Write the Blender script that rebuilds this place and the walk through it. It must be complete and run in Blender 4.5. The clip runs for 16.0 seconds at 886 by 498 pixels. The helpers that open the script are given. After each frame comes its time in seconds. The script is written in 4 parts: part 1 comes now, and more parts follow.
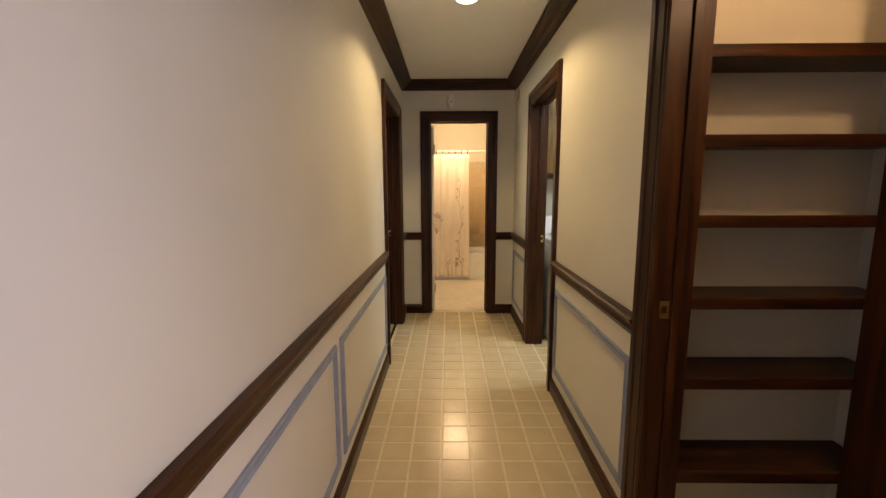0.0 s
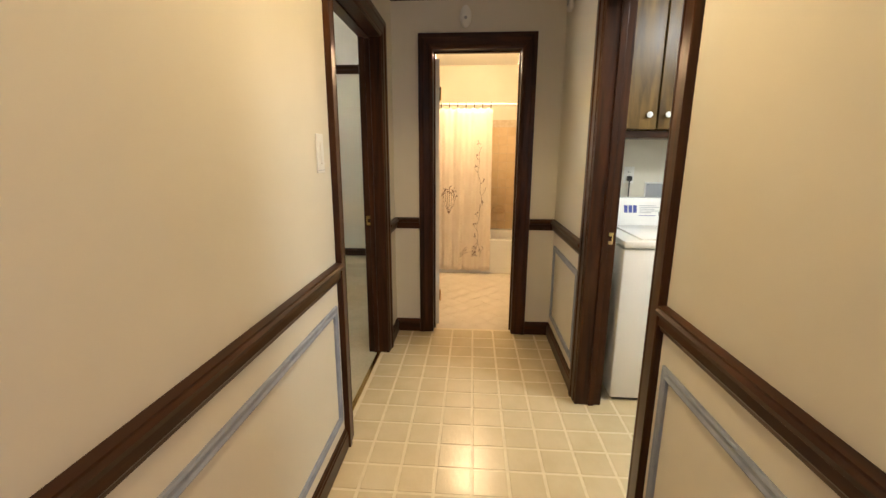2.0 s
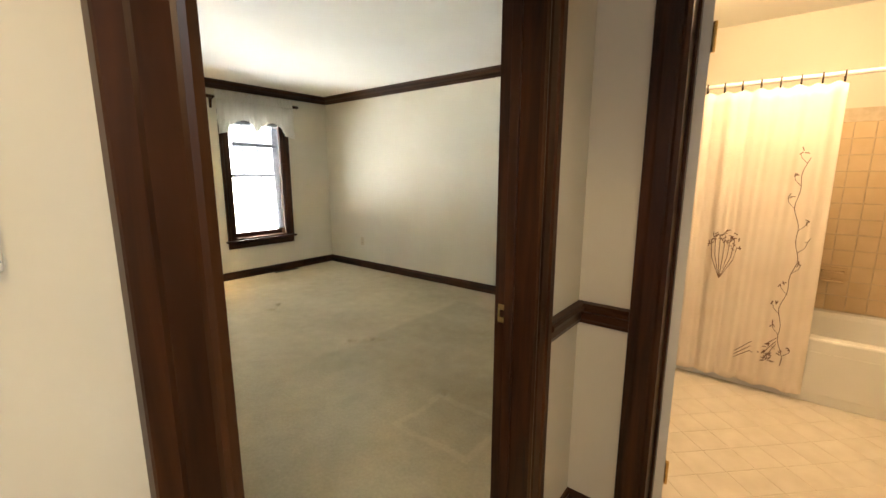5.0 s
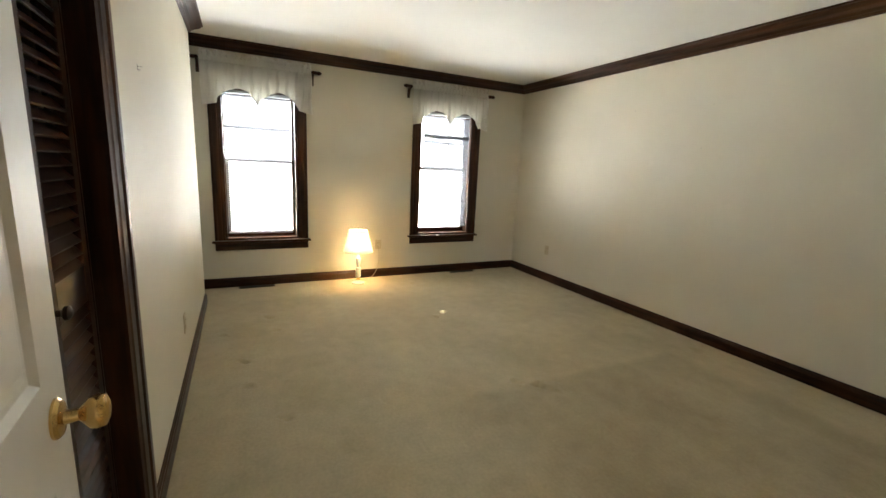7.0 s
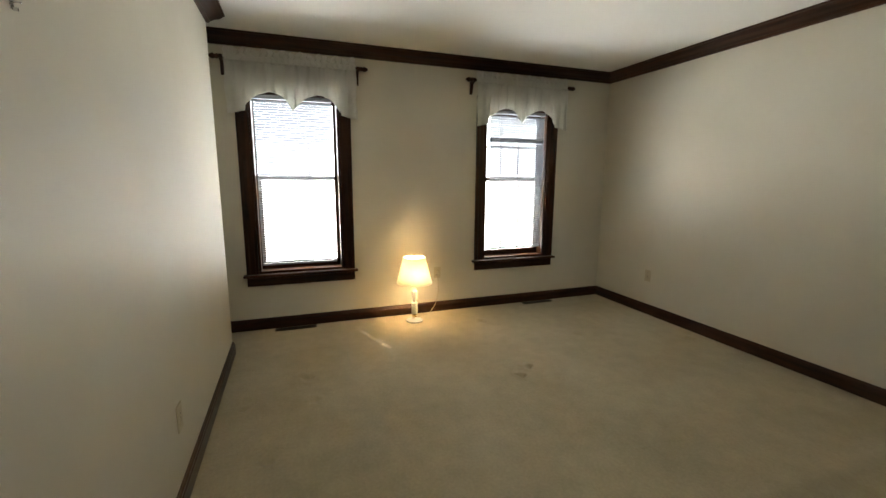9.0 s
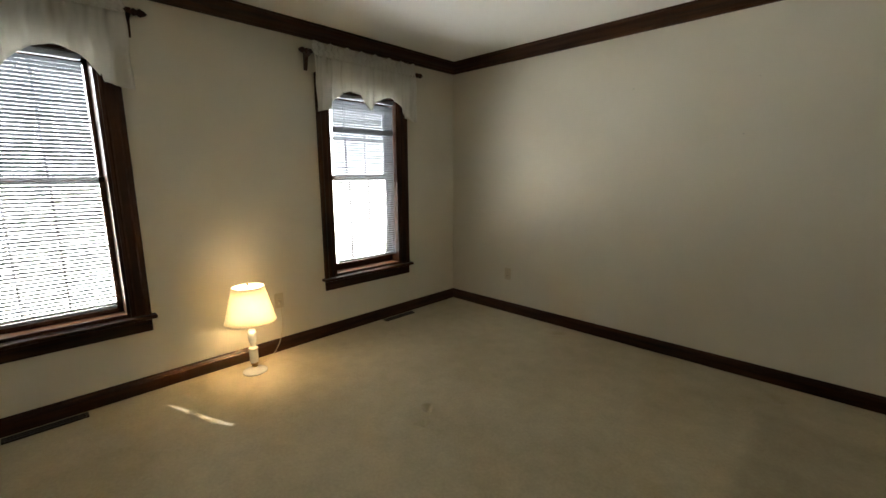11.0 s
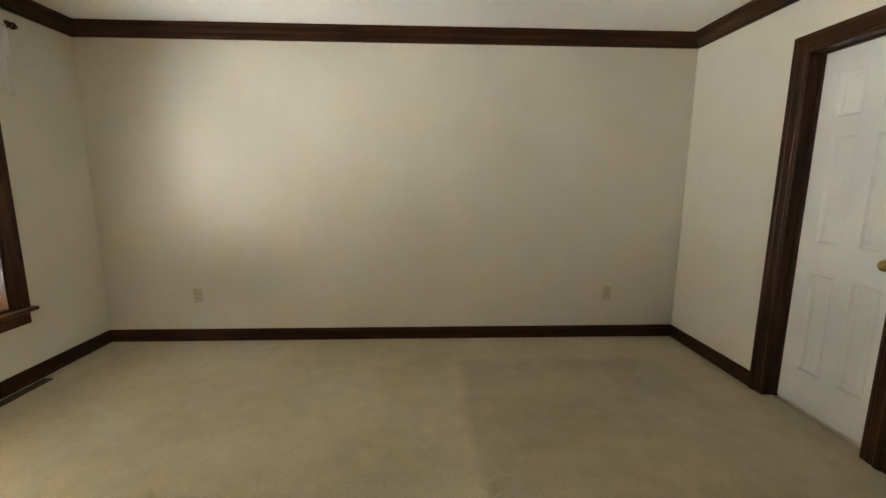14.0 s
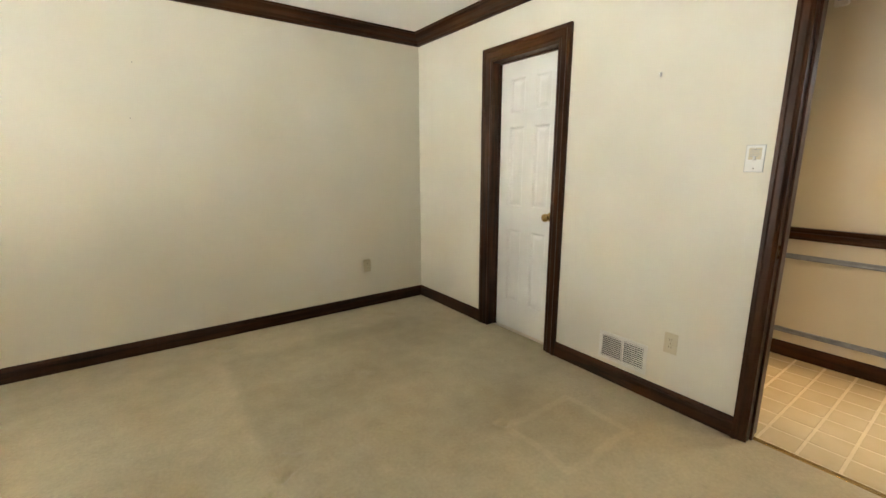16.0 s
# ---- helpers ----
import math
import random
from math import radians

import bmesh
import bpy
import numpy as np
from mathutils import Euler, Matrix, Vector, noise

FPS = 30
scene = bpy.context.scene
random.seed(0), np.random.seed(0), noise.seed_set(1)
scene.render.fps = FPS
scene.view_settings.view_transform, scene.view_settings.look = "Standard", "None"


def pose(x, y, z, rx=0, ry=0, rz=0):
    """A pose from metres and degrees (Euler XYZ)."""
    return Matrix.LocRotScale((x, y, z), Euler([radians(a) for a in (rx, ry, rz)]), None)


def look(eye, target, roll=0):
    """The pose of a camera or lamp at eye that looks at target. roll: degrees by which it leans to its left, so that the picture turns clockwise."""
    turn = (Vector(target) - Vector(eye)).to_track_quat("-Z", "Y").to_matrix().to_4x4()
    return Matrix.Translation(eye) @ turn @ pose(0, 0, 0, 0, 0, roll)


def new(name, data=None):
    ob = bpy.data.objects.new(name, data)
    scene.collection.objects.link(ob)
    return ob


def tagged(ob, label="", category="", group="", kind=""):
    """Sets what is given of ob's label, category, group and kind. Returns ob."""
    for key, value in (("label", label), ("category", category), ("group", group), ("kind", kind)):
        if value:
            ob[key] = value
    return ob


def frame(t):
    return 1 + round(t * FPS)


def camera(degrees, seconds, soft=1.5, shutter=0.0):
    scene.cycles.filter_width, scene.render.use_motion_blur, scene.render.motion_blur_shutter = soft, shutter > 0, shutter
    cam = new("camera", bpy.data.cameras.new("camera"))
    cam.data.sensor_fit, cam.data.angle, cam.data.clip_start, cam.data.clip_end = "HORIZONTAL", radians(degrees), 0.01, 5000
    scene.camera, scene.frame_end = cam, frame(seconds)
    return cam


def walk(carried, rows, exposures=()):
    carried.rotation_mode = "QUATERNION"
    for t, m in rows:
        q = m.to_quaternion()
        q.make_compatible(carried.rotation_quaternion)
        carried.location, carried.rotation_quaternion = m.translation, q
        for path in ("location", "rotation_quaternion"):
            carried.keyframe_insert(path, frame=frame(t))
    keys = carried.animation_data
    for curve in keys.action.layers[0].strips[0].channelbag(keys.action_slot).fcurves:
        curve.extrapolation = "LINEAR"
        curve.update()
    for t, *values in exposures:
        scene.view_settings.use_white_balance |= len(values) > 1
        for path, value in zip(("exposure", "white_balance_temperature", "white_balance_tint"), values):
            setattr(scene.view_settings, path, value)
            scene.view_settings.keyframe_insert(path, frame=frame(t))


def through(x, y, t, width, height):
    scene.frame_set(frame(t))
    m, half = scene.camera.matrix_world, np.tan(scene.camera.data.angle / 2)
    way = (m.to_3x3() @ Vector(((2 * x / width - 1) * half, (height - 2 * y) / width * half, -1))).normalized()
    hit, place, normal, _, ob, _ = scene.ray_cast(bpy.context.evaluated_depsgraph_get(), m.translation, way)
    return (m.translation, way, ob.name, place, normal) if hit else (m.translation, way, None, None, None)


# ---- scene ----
cam = camera(93.7, 16.0)
PATH = [
    (0, (0.201, 0.174, 1.358), (0.175, 2.153, 1.07), -0.2),
    (0.5, (0.240, 0.549, 1.357), (0.180, 2.523, 1.04), 0.4),
    (1, (0.268, 0.891, 1.342), (0.178, 2.853, 0.967), 0.9),
    (1.5, (0.265, 1.239, 1.334), (0.175, 3.192, 0.915), 1.0),
    (2, (0.299, 1.578, 1.334), (0.161, 3.525, 0.901), 0.2),
    (2.5, (0.31, 1.91, 1.325), (0.042, 3.851, 0.923), -0.1),
    (3, (0.329, 2.214, 1.353), (-0.107, 4.135, 1.007), 0.2),
    (3.2, (0.34, 2.336, 1.36), (-0.172, 4.242, 1.037), 0.5),
    (5.3, (0.209, 3.209, 1.361), (-1.12, 4.652, 0.973), -0.1),
    (5.5, (0.154, 3.261, 1.378), (-1.241, 4.635, 0.97), -0.2),
    (6, (0.018, 3.429, 1.379), (-1.539, 4.614, 0.962), -0.6),
    (6.5, (-0.138, 3.578, 1.365), (-1.832, 4.562, 0.965), 0.4),
    (7, (-0.339, 3.623, 1.336), (-2.1, 4.492, 0.956), 2.7),
    (7.5, (-0.566, 3.684, 1.331), (-2.383, 4.436, 0.965), 3.1),
    (8, (-0.808, 3.748, 1.333), (-2.674, 4.378, 0.984), 1.2),
    (8.2, (-0.899, 3.774, 1.338), (-2.782, 4.354, 0.998), 0.2),
    (10.3, (-1.79, 3.785, 1.332), (-3.437, 4.873, 1.005), 0.6),
    (10.5, (-1.852, 3.799, 1.327), (-3.439, 4.97, 1.001), 0.5),
    (11, (-2.072, 3.777, 1.353), (-3.443, 5.191, 0.998), -0.2),
    (11.5, (-2.206, 3.795, 1.329), (-3.351, 5.392, 0.953), -1.3),
    (12, (-2.312, 3.809, 1.35), (-3.217, 5.548, 0.957), -1.0),
    (12.5, (-2.383, 3.819, 1.38), (-3.063, 5.662, 1.005), -0.2),
    (13, (-2.429, 3.802, 1.395), (-2.883, 5.718, 1.047), 0.6),
    (13.5, (-2.48, 3.74, 1.368), (-2.681, 5.704, 1.048), 0.8),
    (14, (-2.525, 3.708, 1.333), (-2.441, 5.678, 1.003), 0.3),
    (14.5, (-2.543, 3.683, 1.332), (-2.186, 5.609, 0.931), -0.1),
    (15, (-2.56, 3.67, 1.326), (-1.925, 5.51, 0.866), 0.3),
    (15.5, (-2.594, 3.653, 1.311), (-1.687, 5.378, 0.861), 0.4),
    (16, (-2.599, 3.639, 1.307), (-1.453, 5.228, 0.906), -0.1),
]
EXPOSURES = ((0, 1.4), (1.5, 1.8), (3.0, 1.75), (5.5, 1.8), (6.5, 1.55), (8.0, 1.1), (10.5, 0.4), (11.5, 0.5), (12.5, 0.75), (13.5, 1.15), (14.5, 1.5), (16.0, 2.05))
walk(cam, [(t, look(eye, target, roll)) for t, eye, target, roll in PATH], EXPOSURES)

# ---- world, sun and lamps ----
XL, XR, YE = -0.275, 0.895, 4.615          # hall: side walls and end wall
BE, BN, BW, BC = -0.390, 7.080, -5.120, 3.292  # bedroom: east, north, window and closet walls
LAMP_X, LAMP_Y = -4.90, 4.805                # table lamp on the carpet
CE = 2.44                                   # ceiling height
HB = -1.2                                   # wall behind the start of the hall
CX = -4.62                                  # end of the closet wall

world = bpy.data.worlds.new("world")
scene.world = world
world.use_nodes = True
wn = world.node_tree.nodes
sky = wn.new("ShaderNodeTexSky")
sky.sky_type, sky.sun_disc = "NISHITA", False
sky.sun_elevation, sky.sun_rotation = radians(63), radians(248)
world.node_tree.links.new(sky.outputs["Color"], wn["Background"].inputs["Color"])
wn["Background"].inputs["Strength"].default_value = 0.07


def lamp(name, kind, energy, color, m, size=0.1, size_y=None, spread=180):
    data = bpy.data.lights.new(name, kind)
    data.energy, data.color = energy, color
    if kind == "SUN":
        data.angle = radians(0.6)
    elif kind == "AREA":
        data.size = size
        data.spread = radians(spread)
        if size_y:
            data.shape, data.size_y = "RECTANGLE", size_y
    else:
        data.shadow_soft_size = size
    ob = new(name, data)
    ob.matrix_world = m
    return ob


WARM = (1.0, 0.76, 0.49)
lamp("sun", "SUN", 5.0, (1.0, 0.95, 0.88), look((-9, 2, 10), (-9 + 0.424, 2 + 0.161, 10 - 0.891)))
for wy in (3.8325, 5.965):
    # bright open ground below, shaded trees above
    lamp("window_daylight_low", "AREA", 25.5, (1.0, 0.98, 0.92), look((-5.40, wy, 0.90), (-4.40, wy, 0.77)), 0.86, 0.82, 146)
    lamp("window_daylight_high", "AREA", 12, (0.92, 0.96, 1.0), look((-5.40, wy, 1.71), (-4.40, wy, 1.58)), 0.86, 0.82, 146)
lamp("bathroom_light", "POINT", 15, (1.0, 0.68, 0.38), pose(0.32, 5.86, 2.27), 0.10)
lamp("laundry_light", "POINT", 14, (0.94, 0.98, 1.0), pose(1.85, 3.1, 2.3), 0.12)
down = lamp("hall_light", "SPOT", 19, (1.0, 0.73, 0.39), pose(0.31, 2.75, 2.425), 0.05)
down.data.spot_size, down.data.spot_blend = radians(140), 0.35
lamp("closet_light", "POINT", 5.0, (1.0, 0.62, 0.34), pose(1.30, 0.80, 2.24), 0.05)
# unseen daylight lamp, added to cool the near left wall
lamp("added_hall_daylight", "AREA", 8, (0.88, 0.80, 1.0), look((XR + 0.09, -0.30, 1.15), (XL, 0.55, 1.1)), 0.75, 1.7)
for dy in (-0.05, 0.05):
    lamp("lamp_bulb", "POINT", 30, (1.0, 0.72, 0.41), pose(LAMP_X + 0.03, LAMP_Y + dy, 0.465), 0.02)


# ---- materials ----
def material(name, color, rough=0.6, metal=0.0, spec=0.5):
    m = bpy.data.materials.new(name)
    m.use_nodes = True
    b = m.node_tree.nodes["Principled BSDF"]
    b.inputs["Base Color"].default_value = (*color, 1)
    b.inputs["Roughness"].default_value = rough
    b.inputs["Metallic"].default_value = metal
    b.inputs["Specular IOR Level"].default_value = spec
    return m


def node(m, kind, **values):
    n = m.node_tree.nodes.new(kind)
    for k, v in values.items():
        n.inputs[k].default_value = v
    return n


def link(m, a, b):
    m.node_tree.links.new(a, b)


def coords(m, scale=(1, 1, 1), rnd=False):
    c = node(m, "ShaderNodeTexCoord")
    mp = node(m, "ShaderNodeMapping", Scale=scale)
    link(m, c.outputs["Object"], mp.inputs["Vector"])
    if rnd:
        info = node(m, "ShaderNodeObjectInfo")
        mul = node(m, "ShaderNodeVectorMath")
        mul.operation = "SCALE"
        mul.inputs[0].default_value = (7.1, 5.3, 3.7)
        link(m, info.outputs["Random"], mul.inputs["Scale"])
        link(m, mul.outputs["Vector"], mp.inputs["Location"])
    return mp.outputs["Vector"]


def mottled(m, lo, hi, scale, stretch=(1, 1, 1), detail=6, rnd=False, span=(0.35, 0.65), rough=None, distort=0.0):
    """Colour that wanders between lo and hi."""
    v = coords(m, stretch, rnd)
    n = node(m, "ShaderNodeTexNoise", Scale=scale, Detail=detail, Distortion=distort)
    link(m, v, n.inputs["Vector"])
    r = node(m, "ShaderNodeValToRGB")
    r.color_ramp.elements[0].position, r.color_ramp.elements[1].position = span
    r.color_ramp.elements[0].color, r.color_ramp.elements[1].color = (*lo, 1), (*hi, 1)
    link(m, n.outputs["Fac"], r.inputs["Fac"])
    b = m.node_tree.nodes["Principled BSDF"]
    link(m, r.outputs["Color"], b.inputs["Base Color"])
    if rough:
        mr = node(m, "ShaderNodeMapRange")
        mr.inputs["To Min"].default_value, mr.inputs["To Max"].default_value = rough
        link(m, n.outputs["Fac"], mr.inputs["Value"])
        link(m, mr.outputs["Result"], b.inputs["Roughness"])
    return r


def bumpy(m, scale, strength, distance=0.002, stretch=(1, 1, 1), detail=3):
    v = coords(m, stretch)
    n = node(m, "ShaderNodeTexNoise", Scale=scale, Detail=detail)
    link(m, v, n.inputs["Vector"])
    bp = node(m, "ShaderNodeBump", Strength=strength, Distance=distance)
    link(m, n.outputs["Fac"], bp.inputs["Height"])
    link(m, bp.outputs["Normal"], m.node_tree.nodes["Principled BSDF"].inputs["Normal"])
    return m


def make_wood(name, stretch, lo=(0.013, 0.0046, 0.0016), hi=(0.066, 0.0215, 0.0056), rough=(0.26, 0.42)):
    m = material(name, hi, 0.3, spec=0.22)
    mottled(m, lo, hi, 9.0, stretch, 8, True, (0.30, 0.72), rough, 0.6)
    bumpy(m, 40, 0.12, 0.001, stretch)
    return m


wood_x = make_wood("dark_wood_x", (0.25, 3, 3))
wood_y = make_wood("dark_wood_y", (3, 0.25, 3))
wood_z = make_wood("dark_wood_z", (3, 3, 0.25))
oak_z = make_wood("cabinet_wood", (2.5, 2.5, 0.3), (0.055, 0.029, 0.007), (0.19, 0.110, 0.028))

wall_paint = material("cream_wall_paint", (0.66, 0.61, 0.50), 0.55)
mottled(wall_paint, (0.65, 0.607, 0.495), (0.70, 0.657, 0.545), 1.6, span=(0.3, 0.7))
bumpy(wall_paint, 220, 0.10, 0.0008)
ceiling_paint = material("white_ceiling_paint", (0.76, 0.75, 0.70), 0.8)
mottled(ceiling_paint, (0.79, 0.78, 0.73), (0.83, 0.82, 0.77), 1.2)
bumpy(ceiling_paint, 160, 0.15, 0.001)
white_paint = material("white_door_paint", (0.75, 0.73, 0.67), 0.40)
mottled(white_paint, (0.72, 0.70, 0.64), (0.78, 0.76, 0.70), 4)
bumpy(white_paint, 60, 0.05, 0.001, (4, 4, 0.4))
blue_paint = material("grey_blue_molding_paint", (0.25, 0.28, 0.34), 0.45)
mottled(blue_paint, (0.22, 0.25, 0.31), (0.28, 0.31, 0.37), 20)

carpet = material("beige_carpet", (0.44, 0.40, 0.29), 0.95, spec=0.1)


def carpet_nodes(m):
    b = m.node_tree.nodes["Principled BSDF"]
    ramp = mottled(m, (0.43, 0.365, 0.235), (0.54, 0.465, 0.312), 1.4, detail=8, span=(0.3, 0.7))
    fine = node(m, "ShaderNodeTexNoise", Scale=60.0, Detail=4.0)
    link(m, coords(m), fine.inputs["Vector"])
    mid = node(m, "ShaderNodeTexNoise", Scale=9.0, Detail=5.0)
    link(m, coords(m), mid.inputs["Vector"])
    add = node(m, "ShaderNodeMath")
    link(m, fine.outputs["Fac"], add.inputs[0])
    link(m, mid.outputs["Fac"], add.inputs[1])
    mr = node(m, "ShaderNodeMapRange")
    mr.inputs["From Min"].default_value, mr.inputs["From Max"].default_value = 0.6, 1.4
    mr.inputs["To Min"].default_value, mr.inputs["To Max"].default_value = 0.86, 1.12
    link(m, add.outputs[0], mr.inputs["Value"])
    mix = node(m, "ShaderNodeVectorMath")
    mix.operation = "SCALE"
    link(m, ramp.outputs["Color"], mix.inputs[0])
    link(m, mr.outputs["Result"], mix.inputs["Scale"])
    # nap crushed by a bed, and the imprint of a small chest
    sep = node(m, "ShaderNodeSeparateXYZ")
    wob = node(m, "ShaderNodeTexNoise", Scale=3.0, Detail=3.0)
    link(m, coords(m), wob.inputs["Vector"])
    jig = node(m, "ShaderNodeVectorMath")
    jig.operation = "MULTIPLY_ADD"
    jig.inputs[1].default_value = (0.10, 0.10, 0)
    link(m, wob.outputs["Color"], jig.inputs[0])
    link(m, coords(m), jig.inputs[2])
    link(m, jig.outputs["Vector"], sep.inputs[0])

    def ramp_of(axis, a, b):
        r = node(m, "ShaderNodeMapRange")
        r.interpolation_type = "SMOOTHSTEP"
        r.inputs["From Min"].default_value, r.inputs["From Max"].default_value = a, b
        link(m, sep.outputs[axis], r.inputs["Value"])
        return r.outputs["Result"]

    def times(p, q, op="MULTIPLY"):
        n = node(m, "ShaderNodeMath")
        n.operation = op
        for k, v in enumerate((p, q)):
            if isinstance(v, float):
                n.inputs[k].default_value = v
            else:
                link(m, v, n.inputs[k])
        return n.outputs[0]

    bed = times(times(ramp_of("X", -2.28, -2.18), ramp_of("X", -0.45, -1.0)), times(ramp_of("Y", 4.4, 5.2), ramp_of("Y", 6.75, 6.60)))
    outer = times(times(ramp_of("X", -1.21, -1.19), ramp_of("X", -0.69, -0.71)), times(ramp_of("Y", 4.61, 4.63), ramp_of("Y", 5.06, 5.04)))
    inner = times(times(ramp_of("X", -1.17, -1.15), ramp_of("X", -0.73, -0.75)), times(ramp_of("Y", 4.65, 4.67), ramp_of("Y", 5.02, 5.00)))
    line = times(outer, inner, "SUBTRACT")
    gain = times(times(1.0, times(bed, 0.17), "SUBTRACT"), times(line, 0.10), "ADD")
    mix2 = node(m, "ShaderNodeVectorMath")
    mix2.operation = "SCALE"
    link(m, mix.outputs["Vector"], mix2.inputs[0])
    link(m, gain, mix2.inputs["Scale"])
    link(m, mix2.outputs["Vector"], b.inputs["Base Color"])
    pile = node(m, "ShaderNodeTexNoise", Scale=350.0, Detail=2.0)
    link(m, coords(m), pile.inputs["Vector"])
    bp = node(m, "ShaderNodeBump", Strength=0.6, Distance=0.004)
    link(m, pile.outputs["Fac"], bp.inputs["Height"])
    link(m, bp.outputs["Normal"], b.inputs["Normal"])
    b.inputs["Sheen Weight"].default_value = 0.15


carpet_nodes(carpet)
vinyl = material("beige_vinyl_tile", (0.50, 0.42, 0.27), 0.3)
mottled(vinyl, (0.58, 0.47, 0.285), (0.64, 0.53, 0.335), 7, rnd=True, rough=(0.17, 0.27))
bumpy(vinyl, 55, 0.3, 0.002, (1, 0.45, 1))
vinyl_joint = material("pale_vinyl_joint", (0.66, 0.59, 0.43), 0.3)
mottled(vinyl_joint, (0.65, 0.545, 0.35), (0.71, 0.605, 0.40), 25)
bath_tile = material("cream_floor_tile", (0.70, 0.63, 0.52), 0.25)
mottled(bath_tile, (0.66, 0.59, 0.48), (0.74, 0.67, 0.56), 9, rnd=True)
laundry_paint = material("pale_laundry_paint", (0.72, 0.73, 0.72), 0.6)
mottled(laundry_paint, (0.70, 0.71, 0.70), (0.75, 0.76, 0.75), 2)
pale_grout = material("pale_grout", (0.58, 0.51, 0.41), 0.8)
mottled(pale_grout, (0.69, 0.615, 0.50), (0.75, 0.68, 0.56), 30)
grout = material("beige_grout", (0.50, 0.43, 0.34), 0.8)
mottled(grout, (0.52, 0.42, 0.29), (0.60, 0.50, 0.36), 30)
wall_tile = material("beige_wall_tile", (0.52, 0.38, 0.22), 0.22)
mottled(wall_tile, (0.60, 0.44, 0.26), (0.66, 0.50, 0.31), 6, rnd=True)
enamel = material("white_enamel", (0.80, 0.79, 0.76), 0.18)
mottled(enamel, (0.78, 0.77, 0.74), (0.82, 0.81, 0.78), 3)
plastic_white = material("white_plastic", (0.74, 0.73, 0.69), 0.35)
plastic_ivory = material("ivory_plastic", (0.56, 0.49, 0.34), 0.4)
brass = material("brass", (0.62, 0.42, 0.16), 0.22, 1.0)
chrome = material("chrome", (0.7, 0.7, 0.7), 0.15, 1.0)
dark_metal = material("dark_brown_metal", (0.035, 0.022, 0.014), 0.45, 0.6)
black = material("black_plastic", (0.02, 0.02, 0.02), 0.5)
grey_plastic = material("grey_plastic", (0.35, 0.36, 0.38), 0.4)
blue_ink = material("blue_print", (0.05, 0.07, 0.30), 0.4)
vent_grey = material("white_vent_metal", (0.68, 0.66, 0.60), 0.4)
# near-black put in place of the shade inside vents, slots and nail holes
opening_shade = material("painted_opening_shade", (0.03, 0.03, 0.03), 0.9)


def cloth(name, lo, hi, through=0.4, rough=0.9):
    m = material(name, hi, rough, spec=0.1)
    r = mottled(m, lo, hi, 5)
    nt = m.node_tree
    tr = node(m, "ShaderNodeBsdfTranslucent")
    link(m, r.outputs["Color"], tr.inputs["Color"])
    mx = node(m, "ShaderNodeMixShader", Fac=through)
    link(m, nt.nodes["Principled BSDF"].outputs["BSDF"], mx.inputs[1])
    link(m, tr.outputs["BSDF"], mx.inputs[2])
    link(m, mx.outputs["Shader"], nt.nodes["Material Output"].inputs["Surface"])
    bumpy(m, 400, 0.2, 0.001)
    return m


valance_cloth = cloth("white_valance_fabric", (0.72, 0.70, 0.63), (0.80, 0.78, 0.72), 0.45)
curtain_cloth = cloth("cream_shower_fabric", (0.86, 0.76, 0.64), (0.90, 0.81, 0.70), 0.12, 0.7)
shade_cloth = cloth("cream_lampshade", (0.74, 0.69, 0.58), (0.84, 0.80, 0.70), 0.30)
# white slats darkened to grey: their backlit shade is put into the colour
slat_backlit = cloth("backlit_grey_slat", (0.36, 0.38, 0.41), (0.42, 0.44, 0.47), 0.04, 0.4)
print_brown = material("brown_print", (0.20, 0.12, 0.08), 0.8)

glass = material("window_glass", (1, 1, 1), 0.0)
glass.node_tree.nodes["Principled BSDF"].inputs["Transmission Weight"].default_value = 1.0
glass.node_tree.nodes["Principled BSDF"].inputs["IOR"].default_value = 1.05
glow = material("lit_glass_globe", (1, 1, 1), 0.5)
glow.node_tree.nodes["Principled BSDF"].inputs["Emission Color"].default_value = (1.0, 0.85, 0.6, 1)
glow.node_tree.nodes["Principled BSDF"].inputs["Emission Strength"].default_value = 3
bulb_glow = material("lit_bulb", (1, 1, 1), 0.5)
bulb_glow.node_tree.nodes["Principled BSDF"].inputs["Emission Color"].default_value = (1.0, 0.66, 0.34, 1)
bulb_glow.node_tree.nodes["Principled BSDF"].inputs["Emission Strength"].default_value = 24
lawn = material("lawn", (0.10, 0.14, 0.05), 0.9)
mottled(lawn, (0.08, 0.11, 0.04), (0.16, 0.18, 0.08), 0.5)


# ---- mesh helpers ----
def box(bm, a, b, bevel=0.0):
    """A box between two corners, with its edges rounded."""
    lo = Vector([min(p, q) for p, q in zip(a, b)])
    hi = Vector([max(p, q) for p, q in zip(a, b)])
    made = bmesh.ops.create_cube(bm, size=1, matrix=Matrix.Translation((lo + hi) / 2) @ Matrix.Diagonal((*(hi - lo), 1)))
    if bevel:
        edges = list({e for v in made["verts"] for e in v.link_edges})
        bmesh.ops.bevel(bm, geom=edges, offset=bevel, segments=2, affect="EDGES", profile=0.5)
    return bm


def skin(bm, loop0, loop1):
    """A solid between two alike closed outlines."""
    a, b = [bm.verts.new(p) for p in loop0], [bm.verts.new(p) for p in loop1]
    for i in range(len(a)):
        j = (i + 1) % len(a)
        bm.faces.new((a[i], a[j], b[j], b[i]))
    bm.faces.new(a[::-1])
    bm.faces.new(b)
    return bm


